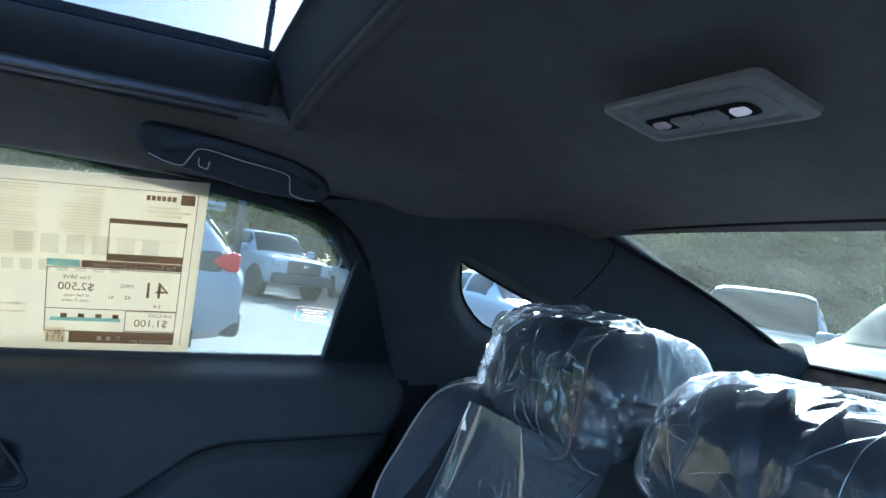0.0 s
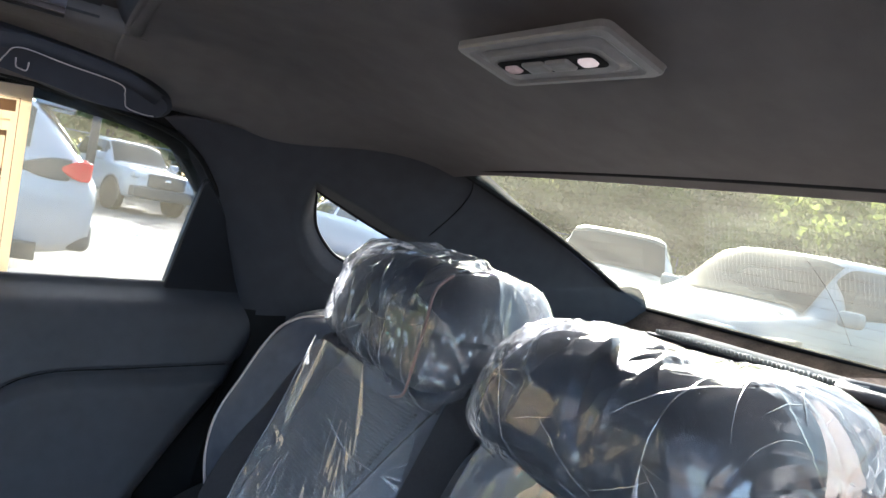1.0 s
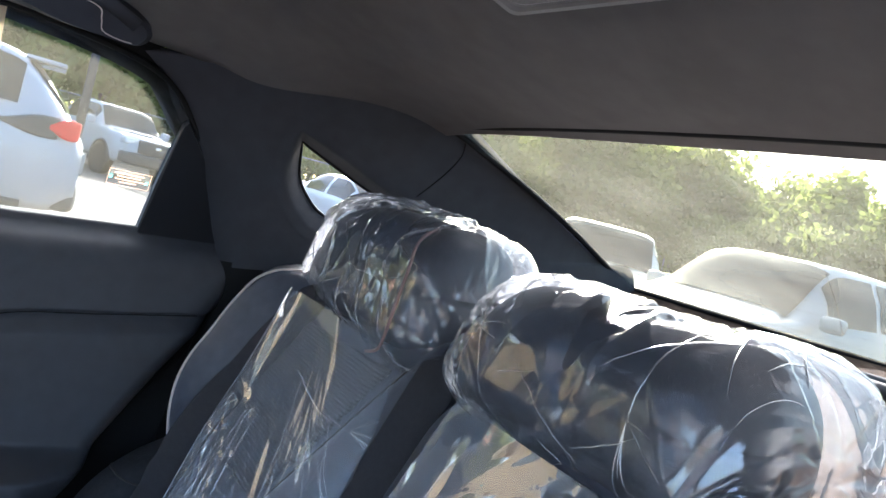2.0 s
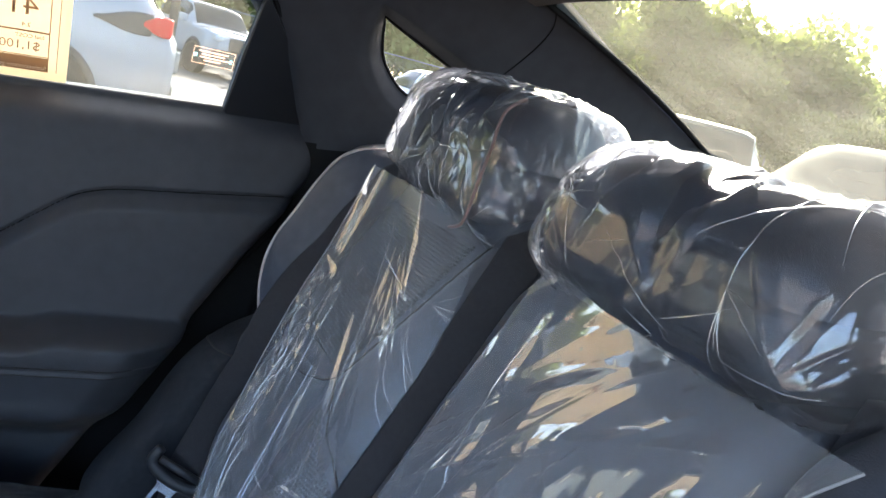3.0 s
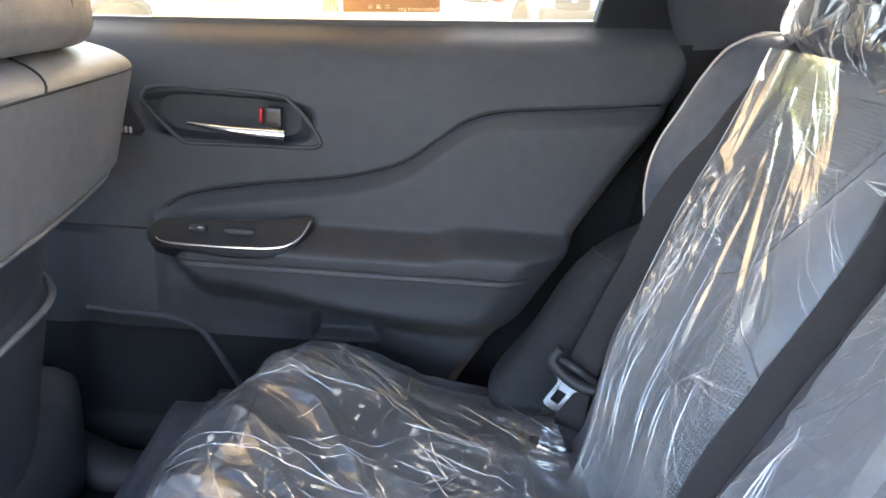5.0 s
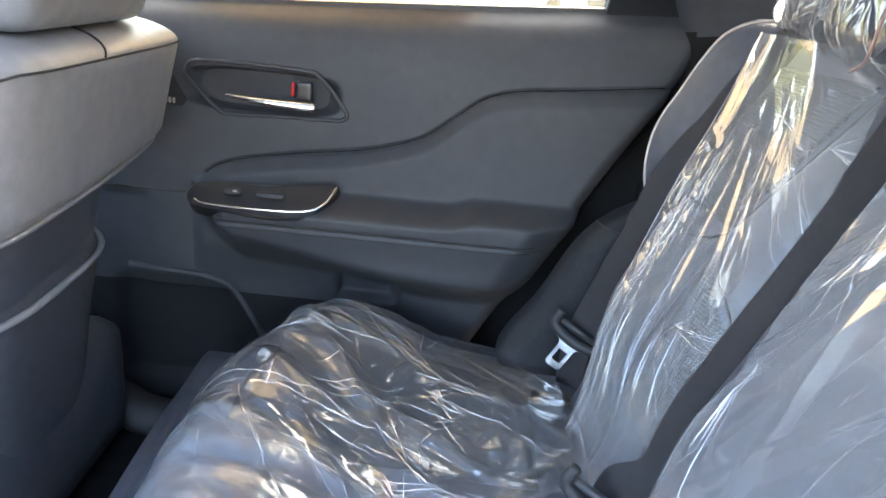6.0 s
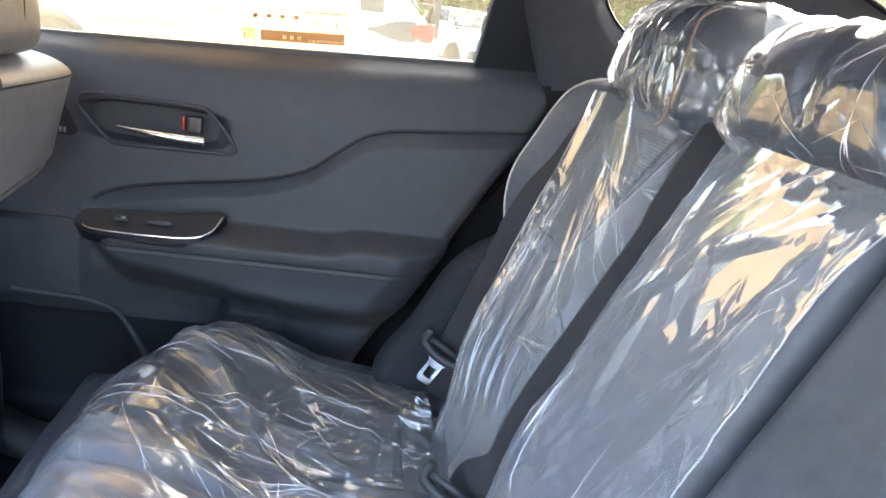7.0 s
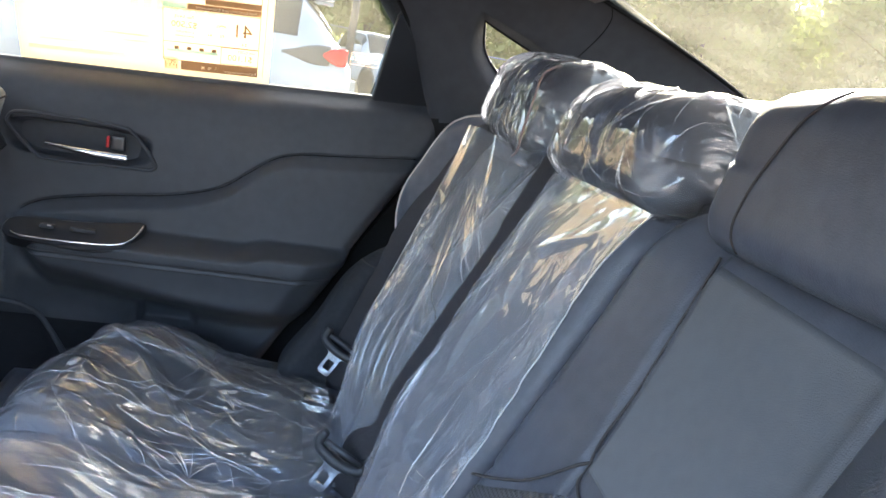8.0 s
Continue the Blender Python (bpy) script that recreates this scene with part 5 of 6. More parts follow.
def mid_film(u, v):
    z = 1.100 - 0.50 * v
    y1 = curve_at([(0, 0.566), (0.3, 0.566), (1, 0.560)], v)
    y0 = curve_at([(0, 0.228), (0.06, 0.248), (0.15, 0.262), (0.5, 0.266), (1, 0.270)], v)
    y = y1 + (y0 - y1) * u
    gap = 0.004 + (0.008 * math.sin(math.pi * min(1, 0.12 + v * 0.75)) + 0.026 * max(0.0, 1 - v / 0.55) ** 1.3) * sstep(0.05, 0.5, u) - 0.024 * sstep(0.12, 0.03, u)
    return (film_x(y, z) - gap, y, z)


W, L = 0.30, 0.52
tent = [([(0.261, 0.03), (0.162, 0.09), (0.054, 0.19)], 0.012, 0.0032), ([(0.288, 0.1), (0.225, 0.17), (0.144, 0.3)], 0.014, 0.0036), ([(0.18, 0.02), (0.099, 0.08)], 0.01, 0.0024), ([(0.234, 0.02), (0.207, 0.06), (0.117, 0.14)], 0.007, 0.0018), ([(0.198, 0.03), (0.162, 0.11), (0.099, 0.31)], 0.022, 0.0048), ([(0.081, 0.03), (0.104, 0.15)], 0.01, 0.0024), ([(0.261, 0.02), (0.27, 0.11), (0.225, 0.34)], 0.016, 0.004), ([(0.27, 0.07), (0.257, 0.13)], 0.02, 0.0048), ([(0.135, 0.15), (0.144, 0.3), (0.158, 0.39)], 0.012, 0.0032), ([(0.297, 0.02), (0.302, 0.2), (0.279, 0.44)], 0.006, 0.0016)]


def tent_folds(p):
    q = fanned(p, (0.42, -0.30))
    h = facets(51, q, 0.050, 3.0, math.pi / 2, 0.098) + facets(52, q, 0.024, 5.0, math.pi / 2, 0.05) * patches(7, p, 0.10, 0.5)
    rim = np.clip((p[:, 0] - 0.24) / 0.05, 0, 1) + np.clip((0.05 - p[:, 0]) / 0.04, 0, 1)
    spot = np.clip(1 - np.hypot(p[:, 0] - 0.19, p[:, 1] - 0.12) / 0.05, 0, 1)
    h += facets(53, p, 0.011, 2.0, 1.3, 0.34) * np.minimum(1, rim + 1.4 * spot)
    h += folded(flat3(q), creases(54, 16, (-0.42, 0.30, 0), (0.02, 0.90, 0), (0, 1, 0), 0.10, (0.08, 0.30), (0.0035, 0.007), (0.0012, 0.0028)))
    return (h + ridged(p, tent)) * np.clip(p[:, 1] / 0.08, 0.4, 1)


drape("plastic_cover", mid_film, 260, 330, "clear plastic film tented loosely over the middle seat back", (W, L), tent_folds, lines=strands(62, 50, (W, L), 1.9, 0.12, (0.06, 0.26), 3, apex=(0.42, -0.30)))


def bench_z(x, y):
    z = cushion_z(max(-0.25, x), y) + 0.013 + 0.005 * noise.noise(Vector((x * 6, y * 6, 2)))
    return z - 0.03 * sstep(-0.22, -0.27, x)


def bench_film(u, v):
    x, y = 0.245 - 0.51 * u, 1.045 - 0.52 * v
    return (x, y, bench_z(x, y))


W, L = 0.51, 0.52
FOLDS = [[(-0.15, 0.79), (-0.006, 0.685), (0.125, 0.586)], [(-0.132, 0.754), (-0.07, 0.68), (-0.008, 0.594)], [(-0.136, 0.927), (-0.046, 0.816), (0.01, 0.718)], [(-0.136, 0.854), (-0.063, 0.837), (-0.014, 0.748)], [(0.057, 0.90), (0.021, 0.763)], [(0.018, 0.753), (0.118, 0.677), (0.179, 0.649)], [(0.244, 0.723), (0.163, 0.623)], [(-0.115, 0.926), (0.013, 0.891)], [(0.196, 0.812), (0.178, 0.689)], [(0.157, 0.841), (0.154, 0.702)], [(-0.134, 0.685), (-0.094, 0.684), (-0.025, 0.759)]]
SHAPES = [(0.022, 0.007), (0.016, 0.005), (0.030, 0.011), (0.014, 0.004), (0.012, 0.004), (0.014, 0.005), (0.020, 0.006), (0.016, 0.005), (0.014, 0.006), (0.014, 0.005), (0.012, 0.004)]
paths = [([(0.245 - x, 1.045 - y) for x, y in line], w, a) for line, (w, a) in zip(FOLDS, SHAPES)]


def bench_folds(p):
    run = -0.56
    busy = np.clip((0.30 - np.hypot(p[:, 0] - 0.02, p[:, 1] - 0.16)) / 0.10, 0, 1)
    h = facets(94, p, 0.080, 2.5, run, 0.06) + facets(95, p, 0.026, 4.0, run, 0.15) * busy
    h += facets(96, p, 0.011, 3.0, 0.9, 0.30) * busy * patches(9, p, 0.06, 0.5)
    h += folded(flat3(p), creases(98, 60, (0, 0, 0), (0.51, 0.52, 0), (0.38, -0.24, 0), 0.4, (0.04, 0.16), (0.0035, 0.007), (0.0016, 0.0038)))
    return h + ridged(p, paths)


drape("plastic_cover", bench_film, 370, 380, "crumpled clear plastic film over the outer bench cushion", (W, L), bench_folds, material=FILM_BENCH, axis=(-0.1, -0.1, 1), least=-0.006, hems=(1,), lines=strands(63, 70, (W, L), -0.56, 0.5, (0.05, 0.20), 13), sharp=0.00085)


def over_film(u, v):
    """The next film, whose edge lies over the first one."""
    x = 0.20 - 0.475 * u
    far = curve_at([(-0.28, 0.60), (-0.20, 0.660), (-0.09, 0.640), (0.015, 0.600), (0.12, 0.552), (0.2, 0.53)], x)
    y = far + (0.20 - far) * v
    return (x, y, bench_z(x, y) + 0.008 + 0.010 * sstep(0.0, 0.3, v))


W, L = 0.475, 0.42


def over_folds(p):
    h = facets(140, p, 0.070, 2.5, -0.34, 0.18) + facets(141, p, 0.024, 4.0, -0.34, 0.16) * patches(11, p, 0.09, 0.6)
    return h + folded(flat3(p), creases(142, 60, (0, 0, 0), (0.475, 0.42, 0), (1, -0.35, 0), 0.4, (0.03, 0.13), (0.003, 0.006), (0.0012, 0.0026)))


drape("plastic_cover", over_film, 240, 220, "milky plastic film over the middle bench cushion", (W, L), over_folds, material=FILM_OVER, axis=(-0.1, -0.1, 1), least=-0.006, hems=(), lines=strands(64, 50, (W, L), -0.34, 0.4, (0.05, 0.20), 6), sharp=0.0008)

# seat belts
def belt(name, line, label, tongue_at, tongue_dir, width=0.045, face=(-0.8, -0.45, 0.3), lift=0.014, across=(0.82, -0.2, -0.5)):
    ob = thing(name, label, "seat belt", group="rear seat belts", at=line[-1])
    o = ob.location.copy()
    run = [p if p.z > 1.09 else Vector((min(p.x, back_x(p.y, p.z) - lift), p.y, p.z)) for p in spline(line, 60)]
    tube("webbing", [p - o for p in run], 0.001, WEBBING, ob, seg=12, flat=(width, 0.0016), up=face)
    t, d = Vector(tongue_at), Vector(tongue_dir).normalized()
    side = Vector(across)
    side = (side - d * side.dot(d)).normalized()
    nrm = side.cross(d).normalized()
    nrm = nrm if nrm.y < 0 else -nrm
    # stopper: a bowed plastic bar that holds the webbing
    bow = spline([t - d * 0.012 + side * 0.036 + nrm * 0.0, t + side * 0.034 + d * 0.012, t + d * 0.020, t - side * 0.034 + d * 0.012, t - d * 0.010 - side * 0.037], 24)
    tube("stopper", [p + nrm * 0.004 - o for p in bow], lambda s: 0.0085 - 0.002 * abs(2 * s - 1), STOPPER, ob, "grey-black plastic belt stopper", up=tuple(nrm))
    tube("crossbar", [t + side * 0.03 + nrm * 0.008 - o, t - side * 0.03 + nrm * 0.008 - o], 0.005, STOPPER, ob, "stopper bar")
    # plated tongue with its slot
    def q(a, b):
        return t + d * a + side * b + nrm * 0.004 - o
    out = [q(0.018, 0.024), q(0.030, 0.014), q(0.034, 0.0125), q(0.066, 0.0125), q(0.071, 0.008), q(0.071, -0.008), q(0.066, -0.0125), q(0.034, -0.0125), q(0.030, -0.014), q(0.018, -0.024)]
    inn = [q(0.040, 0.006), q(0.040, 0.0065), q(0.041, 0.0068), q(0.058, 0.0068), q(0.060, 0.005), q(0.060, -0.005), q(0.058, -0.0068), q(0.041, -0.0068), q(0.040, -0.0065), q(0.040, -0.006)]
    n = len(out)
    verts = out + inn + [p - nrm * 0.003 for p in out] + [p - nrm * 0.003 for p in inn]
    faces = []
    for i in range(n):
        j = (i + 1) % n
        faces += [(i, j, n + j, n + i), (2 * n + j, 2 * n + i, 3 * n + i, 3 * n + j), (j, i, 2 * n + i, 2 * n + j), (n + i, n + j, 3 * n + j, 3 * n + i)]
    bm = bmesh.new()
    vs = [bm.verts.new(p) for p in verts]
    for f in faces:
        bm.faces.new([vs[k] for k in f])
    part("tongue", bm, STEEL, ob, "bright plated steel tongue", smooth=False)
    return ob


belt("seat_belt", [(0.50, 0.855, 1.118), (0.452, 0.868, 1.100), (0.42, 0.888, 1.03), (0.362, 0.904, 0.92), (0.318, 0.910, 0.82), (0.288, 0.914, 0.73), (0.268, 0.912, 0.665), (0.264, 0.908, 0.60), (0.27, 0.908, 0.54)], "black outer seat belt hanging along the bolster", (0.266, 0.904, 0.684), (-0.42, 0.10, -0.85), face=(-0.6, -0.75, 0.25), lift=0.014)
belt("seat_belt", [(0.56, 0.615, 1.116), (0.505, 0.613, 1.112), (0.475, 0.600, 1.08), (0.412, 0.586, 0.94), (0.347, 0.578, 0.80), (0.294, 0.576, 0.69), (0.262, 0.592, 0.655), (0.255, 0.594, 0.58)], "black middle seat belt hanging between the seats", (0.246, 0.578, 0.660), (-0.42, 0.10, -0.85), face=(-0.75, -0.55, 0.3), lift=0.006)
buckle = thing("belt_buckle", "black seat-belt buckle at the cushion's rear", "buckle", at=(0.235, 0.86, 0.590))
box_part("body", (0.05, 0.032, 0.022), 0.006, (0, 0, 0), STOPPER, buckle, n=4)
box_part("button", (0.012, 0.022, 0.010), 0.003, (-0.024, 0, 0.006), RUBBER, buckle, "black release button", n=3)

# ---- front seat ----
front = thing("front_seat", "black leather front seat back with sewn seams, greyed for the light on it", "car seat", at=(-0.50, 0.79, 0.40))
FO = front.location.copy()


def shell(u, v):
    """Rear face of the front seat back, from the hem up and over its top."""
    y = 0.545 + 0.502 * u
    e = abs(2 * u - 1)
    if v < 0.8:
        w = v / 0.8
        z = 0.885 - 0.008 * math.sin(math.pi * u) - 0.042 * (1 - u) * (1 - w) + 0.130 * w
        x = -0.316 - 0.030 * (1 - w)
    else:
        w = (v - 0.8) / 0.2
        z = 1.015 + 0.030 * math.sin(w * math.pi / 2)
        x = -0.316 - 0.11 * (1 - math.cos(w * math.pi / 2))
    x -= 0.07 * e**8 + 0.014 * sstep(0.12, 0.0, v)
    z -= 0.04 * max(0, e - 0.75) ** 1.5 * (4 if v > 0.6 else 1)
    return (x + 0.0015 * noise.noise(Vector((y * 8, z * 8, 0))), y, z)


# the lit tone is put into the leather's colour; the pocket panel stays black
sheet("upper_back", local(front, shell), 60, 50, LIT_LEATHER, front, "black leather upper back, its grey standing for light", thick=(-0.10, 0, 0))
tube("hem", [Vector(shell(k / 40, 0.02)) + Vector((0.003, 0, 0)) - FO for k in range(41)], 0.0035, LIT_LEATHER, front, "rolled leather hem")
tube("seam", [Vector(shell(k / 40, 0.80)) + Vector((0.001, 0, 0)) - FO for k in range(41)], 0.0014, THREAD, front, "dark top seam", seg=5)
tube("seam", [Vector(shell(0.42 + 0.10 * (k / 10), 0.80 + 0.19 * k / 10)) + Vector((0, 0, 0.001)) - FO for k in range(11)], 0.0014, THREAD, front, "dark top seam", seg=5)


def lower_back(u, v):
    y = 0.585 + 0.365 * u + 0.03 * (v - 0.5) * (2 * u - 1)
    e = abs(2 * u - 1)
    z = 0.40 + 0.49 * v
    x = -0.368 - 0.075 * (1 - v) - 0.085 * e**4 - 0.012 * math.sin(math.pi * v)
    x += 0.012 * (1 - sstep(0.715, 0.735, v + 0.045 * (1 - u)))
    return (x, y, z)


sheet("back_pocket", local(front, lower_back), 40, 60, LEATHER, front, "black seat-back map pocket", thick=(-0.10, 0, 0))
tube("pocket_edge", [Vector(lower_back(k / 30, 0.72 - 0.045 * (1 - k / 30))) + Vector((0.004, 0, 0)) - FO for k in range(31)], 0.0045, LIT_LEATHER, front, "bound edge of the map pocket")
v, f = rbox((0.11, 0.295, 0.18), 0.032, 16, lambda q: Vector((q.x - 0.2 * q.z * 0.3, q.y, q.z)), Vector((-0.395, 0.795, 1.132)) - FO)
link("headrest", v, f, LIT_LEATHER, front, "black leather headrest, its grey standing for light")
tube("headrest_seam", [Vector((-0.336 - 0.003, 0.795 - 0.12 + 0.24 * k / 20, 1.118)) - FO for k in range(21)], 0.0014, THREAD, front, "dark seam", seg=5)
tube("headrest_seam", [Vector((-0.3385, 0.872, 1.07 + 0.048 * k / 6)) - FO for k in range(7)], 0.0014, THREAD, front, "dark seam", seg=5)
for y in (0.73, 0.86):
    tube("post", [Vector((-0.40, y, 1.02)) - FO, Vector((-0.395, y, 1.09)) - FO], 0.006, CHROME, front, "chrome headrest post")
    box_part("collar", (0.026, 0.034, 0.012), 0.005, Vector((-0.40, y, 1.052)) - FO, TRIM_LOW, front, "black post collar", n=3)
box_part("base", (0.40, 0.46, 0.22), 0.05, Vector((-0.62, 0.79, 0.48)) - FO, LEATHER, front, "black seat base", n=6)

# ---- window sticker ----
sticker = thing("window_sticker", "cream paper price sticker on the window, seen from behind", "sticker", at=(-0.144, 1.16, 1.20))
U0, U1 = Vector((-0.361, glass_y(1.060) - 0.004, 1.060)), Vector((0.073, glass_y(1.0935) - 0.004, 1.0935))
UX = (U1 - U0).normalized()
VX = Vector((-0.03, -0.4105, 0.912)).normalized()
WID, HEI = (U1 - U0).length, 0.267
NX = UX.cross(VX).normalized()
if NX.y > 0:
    NX = -NX


def on_paper(a, b, lift=0.0):
    """A place on the sheet: a from its rear edge forward, b up from its foot, as printed for a reader outside."""
    return U1 - UX * a + VX * b + NX * lift - sticker.location


def ink(name, a0, a1, b0, b1, material, lift=0.0006, label=""):
    pts = [on_paper(a, b, lift) for a, b in ((a0, b0), (a1, b0), (a1, b1), (a0, b1))]
    return link(name, pts, [(0, 1, 2, 3)], material, sticker, label, smooth=False)


sheet("paper", lambda u, v: on_paper(u * WID, v * HEI, 0.0006 * math.sin(u * 7) * 0), 12, 8, PAPER, sticker, thick=-NX * 0.0004)


def words(text, a, b, size, material, align="LEFT"):
    cu = bpy.data.curves.new("words", "FONT")
    cu.body, cu.size, cu.align_x = text, size, align
    tmp = bpy.data.objects.new("words", cu)
    me = bpy.data.meshes.new_from_object(tmp)
    bpy.data.objects.remove(tmp)
    me.materials.append(material)
    for v in me.vertices:
        v.co = on_paper(a + v.co.x, b + v.co.y, 0.0009)
    ob = new("printed_text", me)
    ob.parent = sticker
    ob["label"] = f"brown print reading {text}"
    return ob


def rule(a0, a1, b0, b1, t=0.0012, m=None):
    for x0, x1, y0, y1 in ((a0, a1, b0, b0 + t), (a0, a1, b1 - t, b1), (a0, a0 + t, b0, b1), (a1 - t, a1, b0, b1)):
        ink("rule", x0, x1, y0, y1, m or INK)


# the print, in the order of a reader outside, from the rear edge of the sheet
ink("edge_rule", 0.012, 0.0128, 0.012, 0.250, INK), ink("edge_rule", 0.012, 0.42, 0.2492, 0.250, INK)
ink("print_bar", 0.022, 0.160, 0.012, 0.030, INK, label="brown footer band")
words("fueleconomy.gov", 0.024, 0.0145, 0.0085, PAPER)
for k in range(3):
    ring_c = 0.094 + 0.012 * k
    ink("mark", ring_c, ring_c + 0.006, 0.017, 0.023, PAPER)
ink("code_block", 0.165, 0.190, 0.012, 0.036, INKPALE, label="square of fine brown print")
for k in range(9):
    ink("code_speck", 0.167 + 0.0024 * k, 0.1684 + 0.0024 * k, 0.014 + 0.0022 * (k * 5 % 8), 0.022 + 0.0018 * (k * 3 % 7), INK)
rule(0.022, 0.192, 0.030, 0.130)
rule(0.022, 0.090, 0.032, 0.066)
rule(0.022, 0.192, 0.066, 0.0672, 0.0006)
words("$1,100", 0.032, 0.041, 0.0165, INK)
words("fuel COST", 0.028, 0.057, 0.0075, INK)
ink("print_line", 0.095, 0.185, 0.047, 0.053, INKBLUE, label="pale blue scale")
for k in range(4):
    ink("scale_mark", 0.098 + 0.022 * k, 0.106 + 0.022 * k, 0.052, 0.059, INK)
words("41", 0.036, 0.088, 0.036, INK)
words("MPG", 0.082, 0.102, 0.0085, INK)
words("42", 0.084, 0.084, 0.0085, INK), words("41", 0.106, 0.084, 0.0085, INK), words("2.4", 0.044, 0.072, 0.008, INK)
words("You SAVE", 0.137, 0.113, 0.0085, INK), words("$2,500", 0.132, 0.096, 0.0165, INK)
words("in fuel costs", 0.138, 0.086, 0.0065, INK), words("over 5 years", 0.138, 0.078, 0.0065, INK)
ink("print_bar", 0.022, 0.150, 0.131, 0.142, INK, label="brown title band")
words("Fuel Economy and Environment", 0.030, 0.1335, 0.0082, PAPER)
ink("print_bar", 0.152, 0.192, 0.131, 0.142, INKBLUE, label="pale blue title band")
rule(0.022, 0.120, 0.143, 0.205)
ink("print_bar", 0.022, 0.120, 0.144, 0.154, INK, label="brown band"), ink("print_bar", 0.022, 0.120, 0.199, 0.206, INK, label="brown band")
ink("print_line", 0.030, 0.112, 0.176, 0.1775, INKPALE)
ink("maker_mark", 0.016, 0.034, 0.232, 0.247, INK, label="brown square maker's mark")
for k in range(6):
    ink("maker_mark", 0.040 + 0.0065 * k, 0.045 + 0.0065 * k, 0.236, 0.243, INK)
for k, (a0, a1) in enumerate(((0.036, 0.075), (0.020, 0.075), (0.03, 0.06))):
    ink("print_line", a0, a1, 0.2245 - 0.006 * k, 0.2275 - 0.006 * k, INKPALE)
# large pale marks that show through
for k in range(6):
    ink("pale_mark", 0.055 + 0.031 * k, 0.077 + 0.031 * k, 0.150, 0.178, INKFAINT, 0.0003)
for k in range(7):
    ink("pale_mark", 0.10 + 0.022 * k, 0.114 + 0.022 * k, 0.124, 0.140, INKFAINT, 0.0003)
rng = random.Random(4)
for col, (a0, a1) in enumerate(((0.128, 0.185), (0.205, 0.30), (0.315, 0.42))):
    for k in range(19 if col == 0 else 24):
        b = 0.244 - 0.0044 * k
        if rng.random() < 0.85:
            ink("print_line", a0 + 0.004 * rng.random(), a0 + (a1 - a0) * (0.45 + 0.5 * rng.random()), b, b + 0.0017, INKPALE)
for a0, a1, b in ((0.215, 0.30, 0.070), (0.215, 0.26, 0.058), (0.26, 0.42, 0.030), (0.28, 0.42, 0.026), (0.33, 0.40, 0.045)):
    ink("print_line", a0, a1, b, b + 0.003, INKPALE)

# a small dealer's transfer in the window's rear corner
transfer = thing("window_transfer", "small faint printed transfer in the window's lower corner", "sticker", at=(0.244, glass_y(1.17) - 0.003, 1.17))
TEAL, RUST = paper_mat("teal_print", (0.20, 0.62, 0.60)), paper_mat("rust_print", (0.62, 0.40, 0.28))


def on_pane(name, x0, x1, z0, z1, material):
    pts = [Vector((x, glass_y(z) - 0.003, z)) - transfer.location for x, z in ((x0, z0), (x1, z0 + 0.001), (x1, z1 + 0.001), (x0, z1))]
    return link(name, pts, [(0, 1, 2, 3)], material, transfer, smooth=False)


for z0, z1 in ((1.1600, 1.1606), (1.1816, 1.1822)):
    on_pane("rule", 0.217, 0.271, z0, z1, RUST)
for x0 in (0.217, 0.2704):
    on_pane("rule", x0, x0 + 0.0006, 1.160, 1.182, RUST)
for k, (x0, x1) in enumerate(((0.224, 0.262), (0.228, 0.258), (0.226, 0.264), (0.232, 0.254))):
    on_pane("print_bar", x0, x1, 1.1765 - 0.004 * k, 1.1783 - 0.004 * k, RUST)
for x0 in (0.2185, 0.2645):
    on_pane("corner_mark", x0, x0 + 0.004, 1.168, 1.173, TEAL)

# ---- outside ----
ob = sheet("ground", lambda u, v: Vector((-220 + 440 * u, -220 + 440 * v, 0.0)), 40, 40, ASPHALT, None, flip=True)
tagged(ob, "pale sunlit car park paving, worn and stained", "ground", kind="structure")


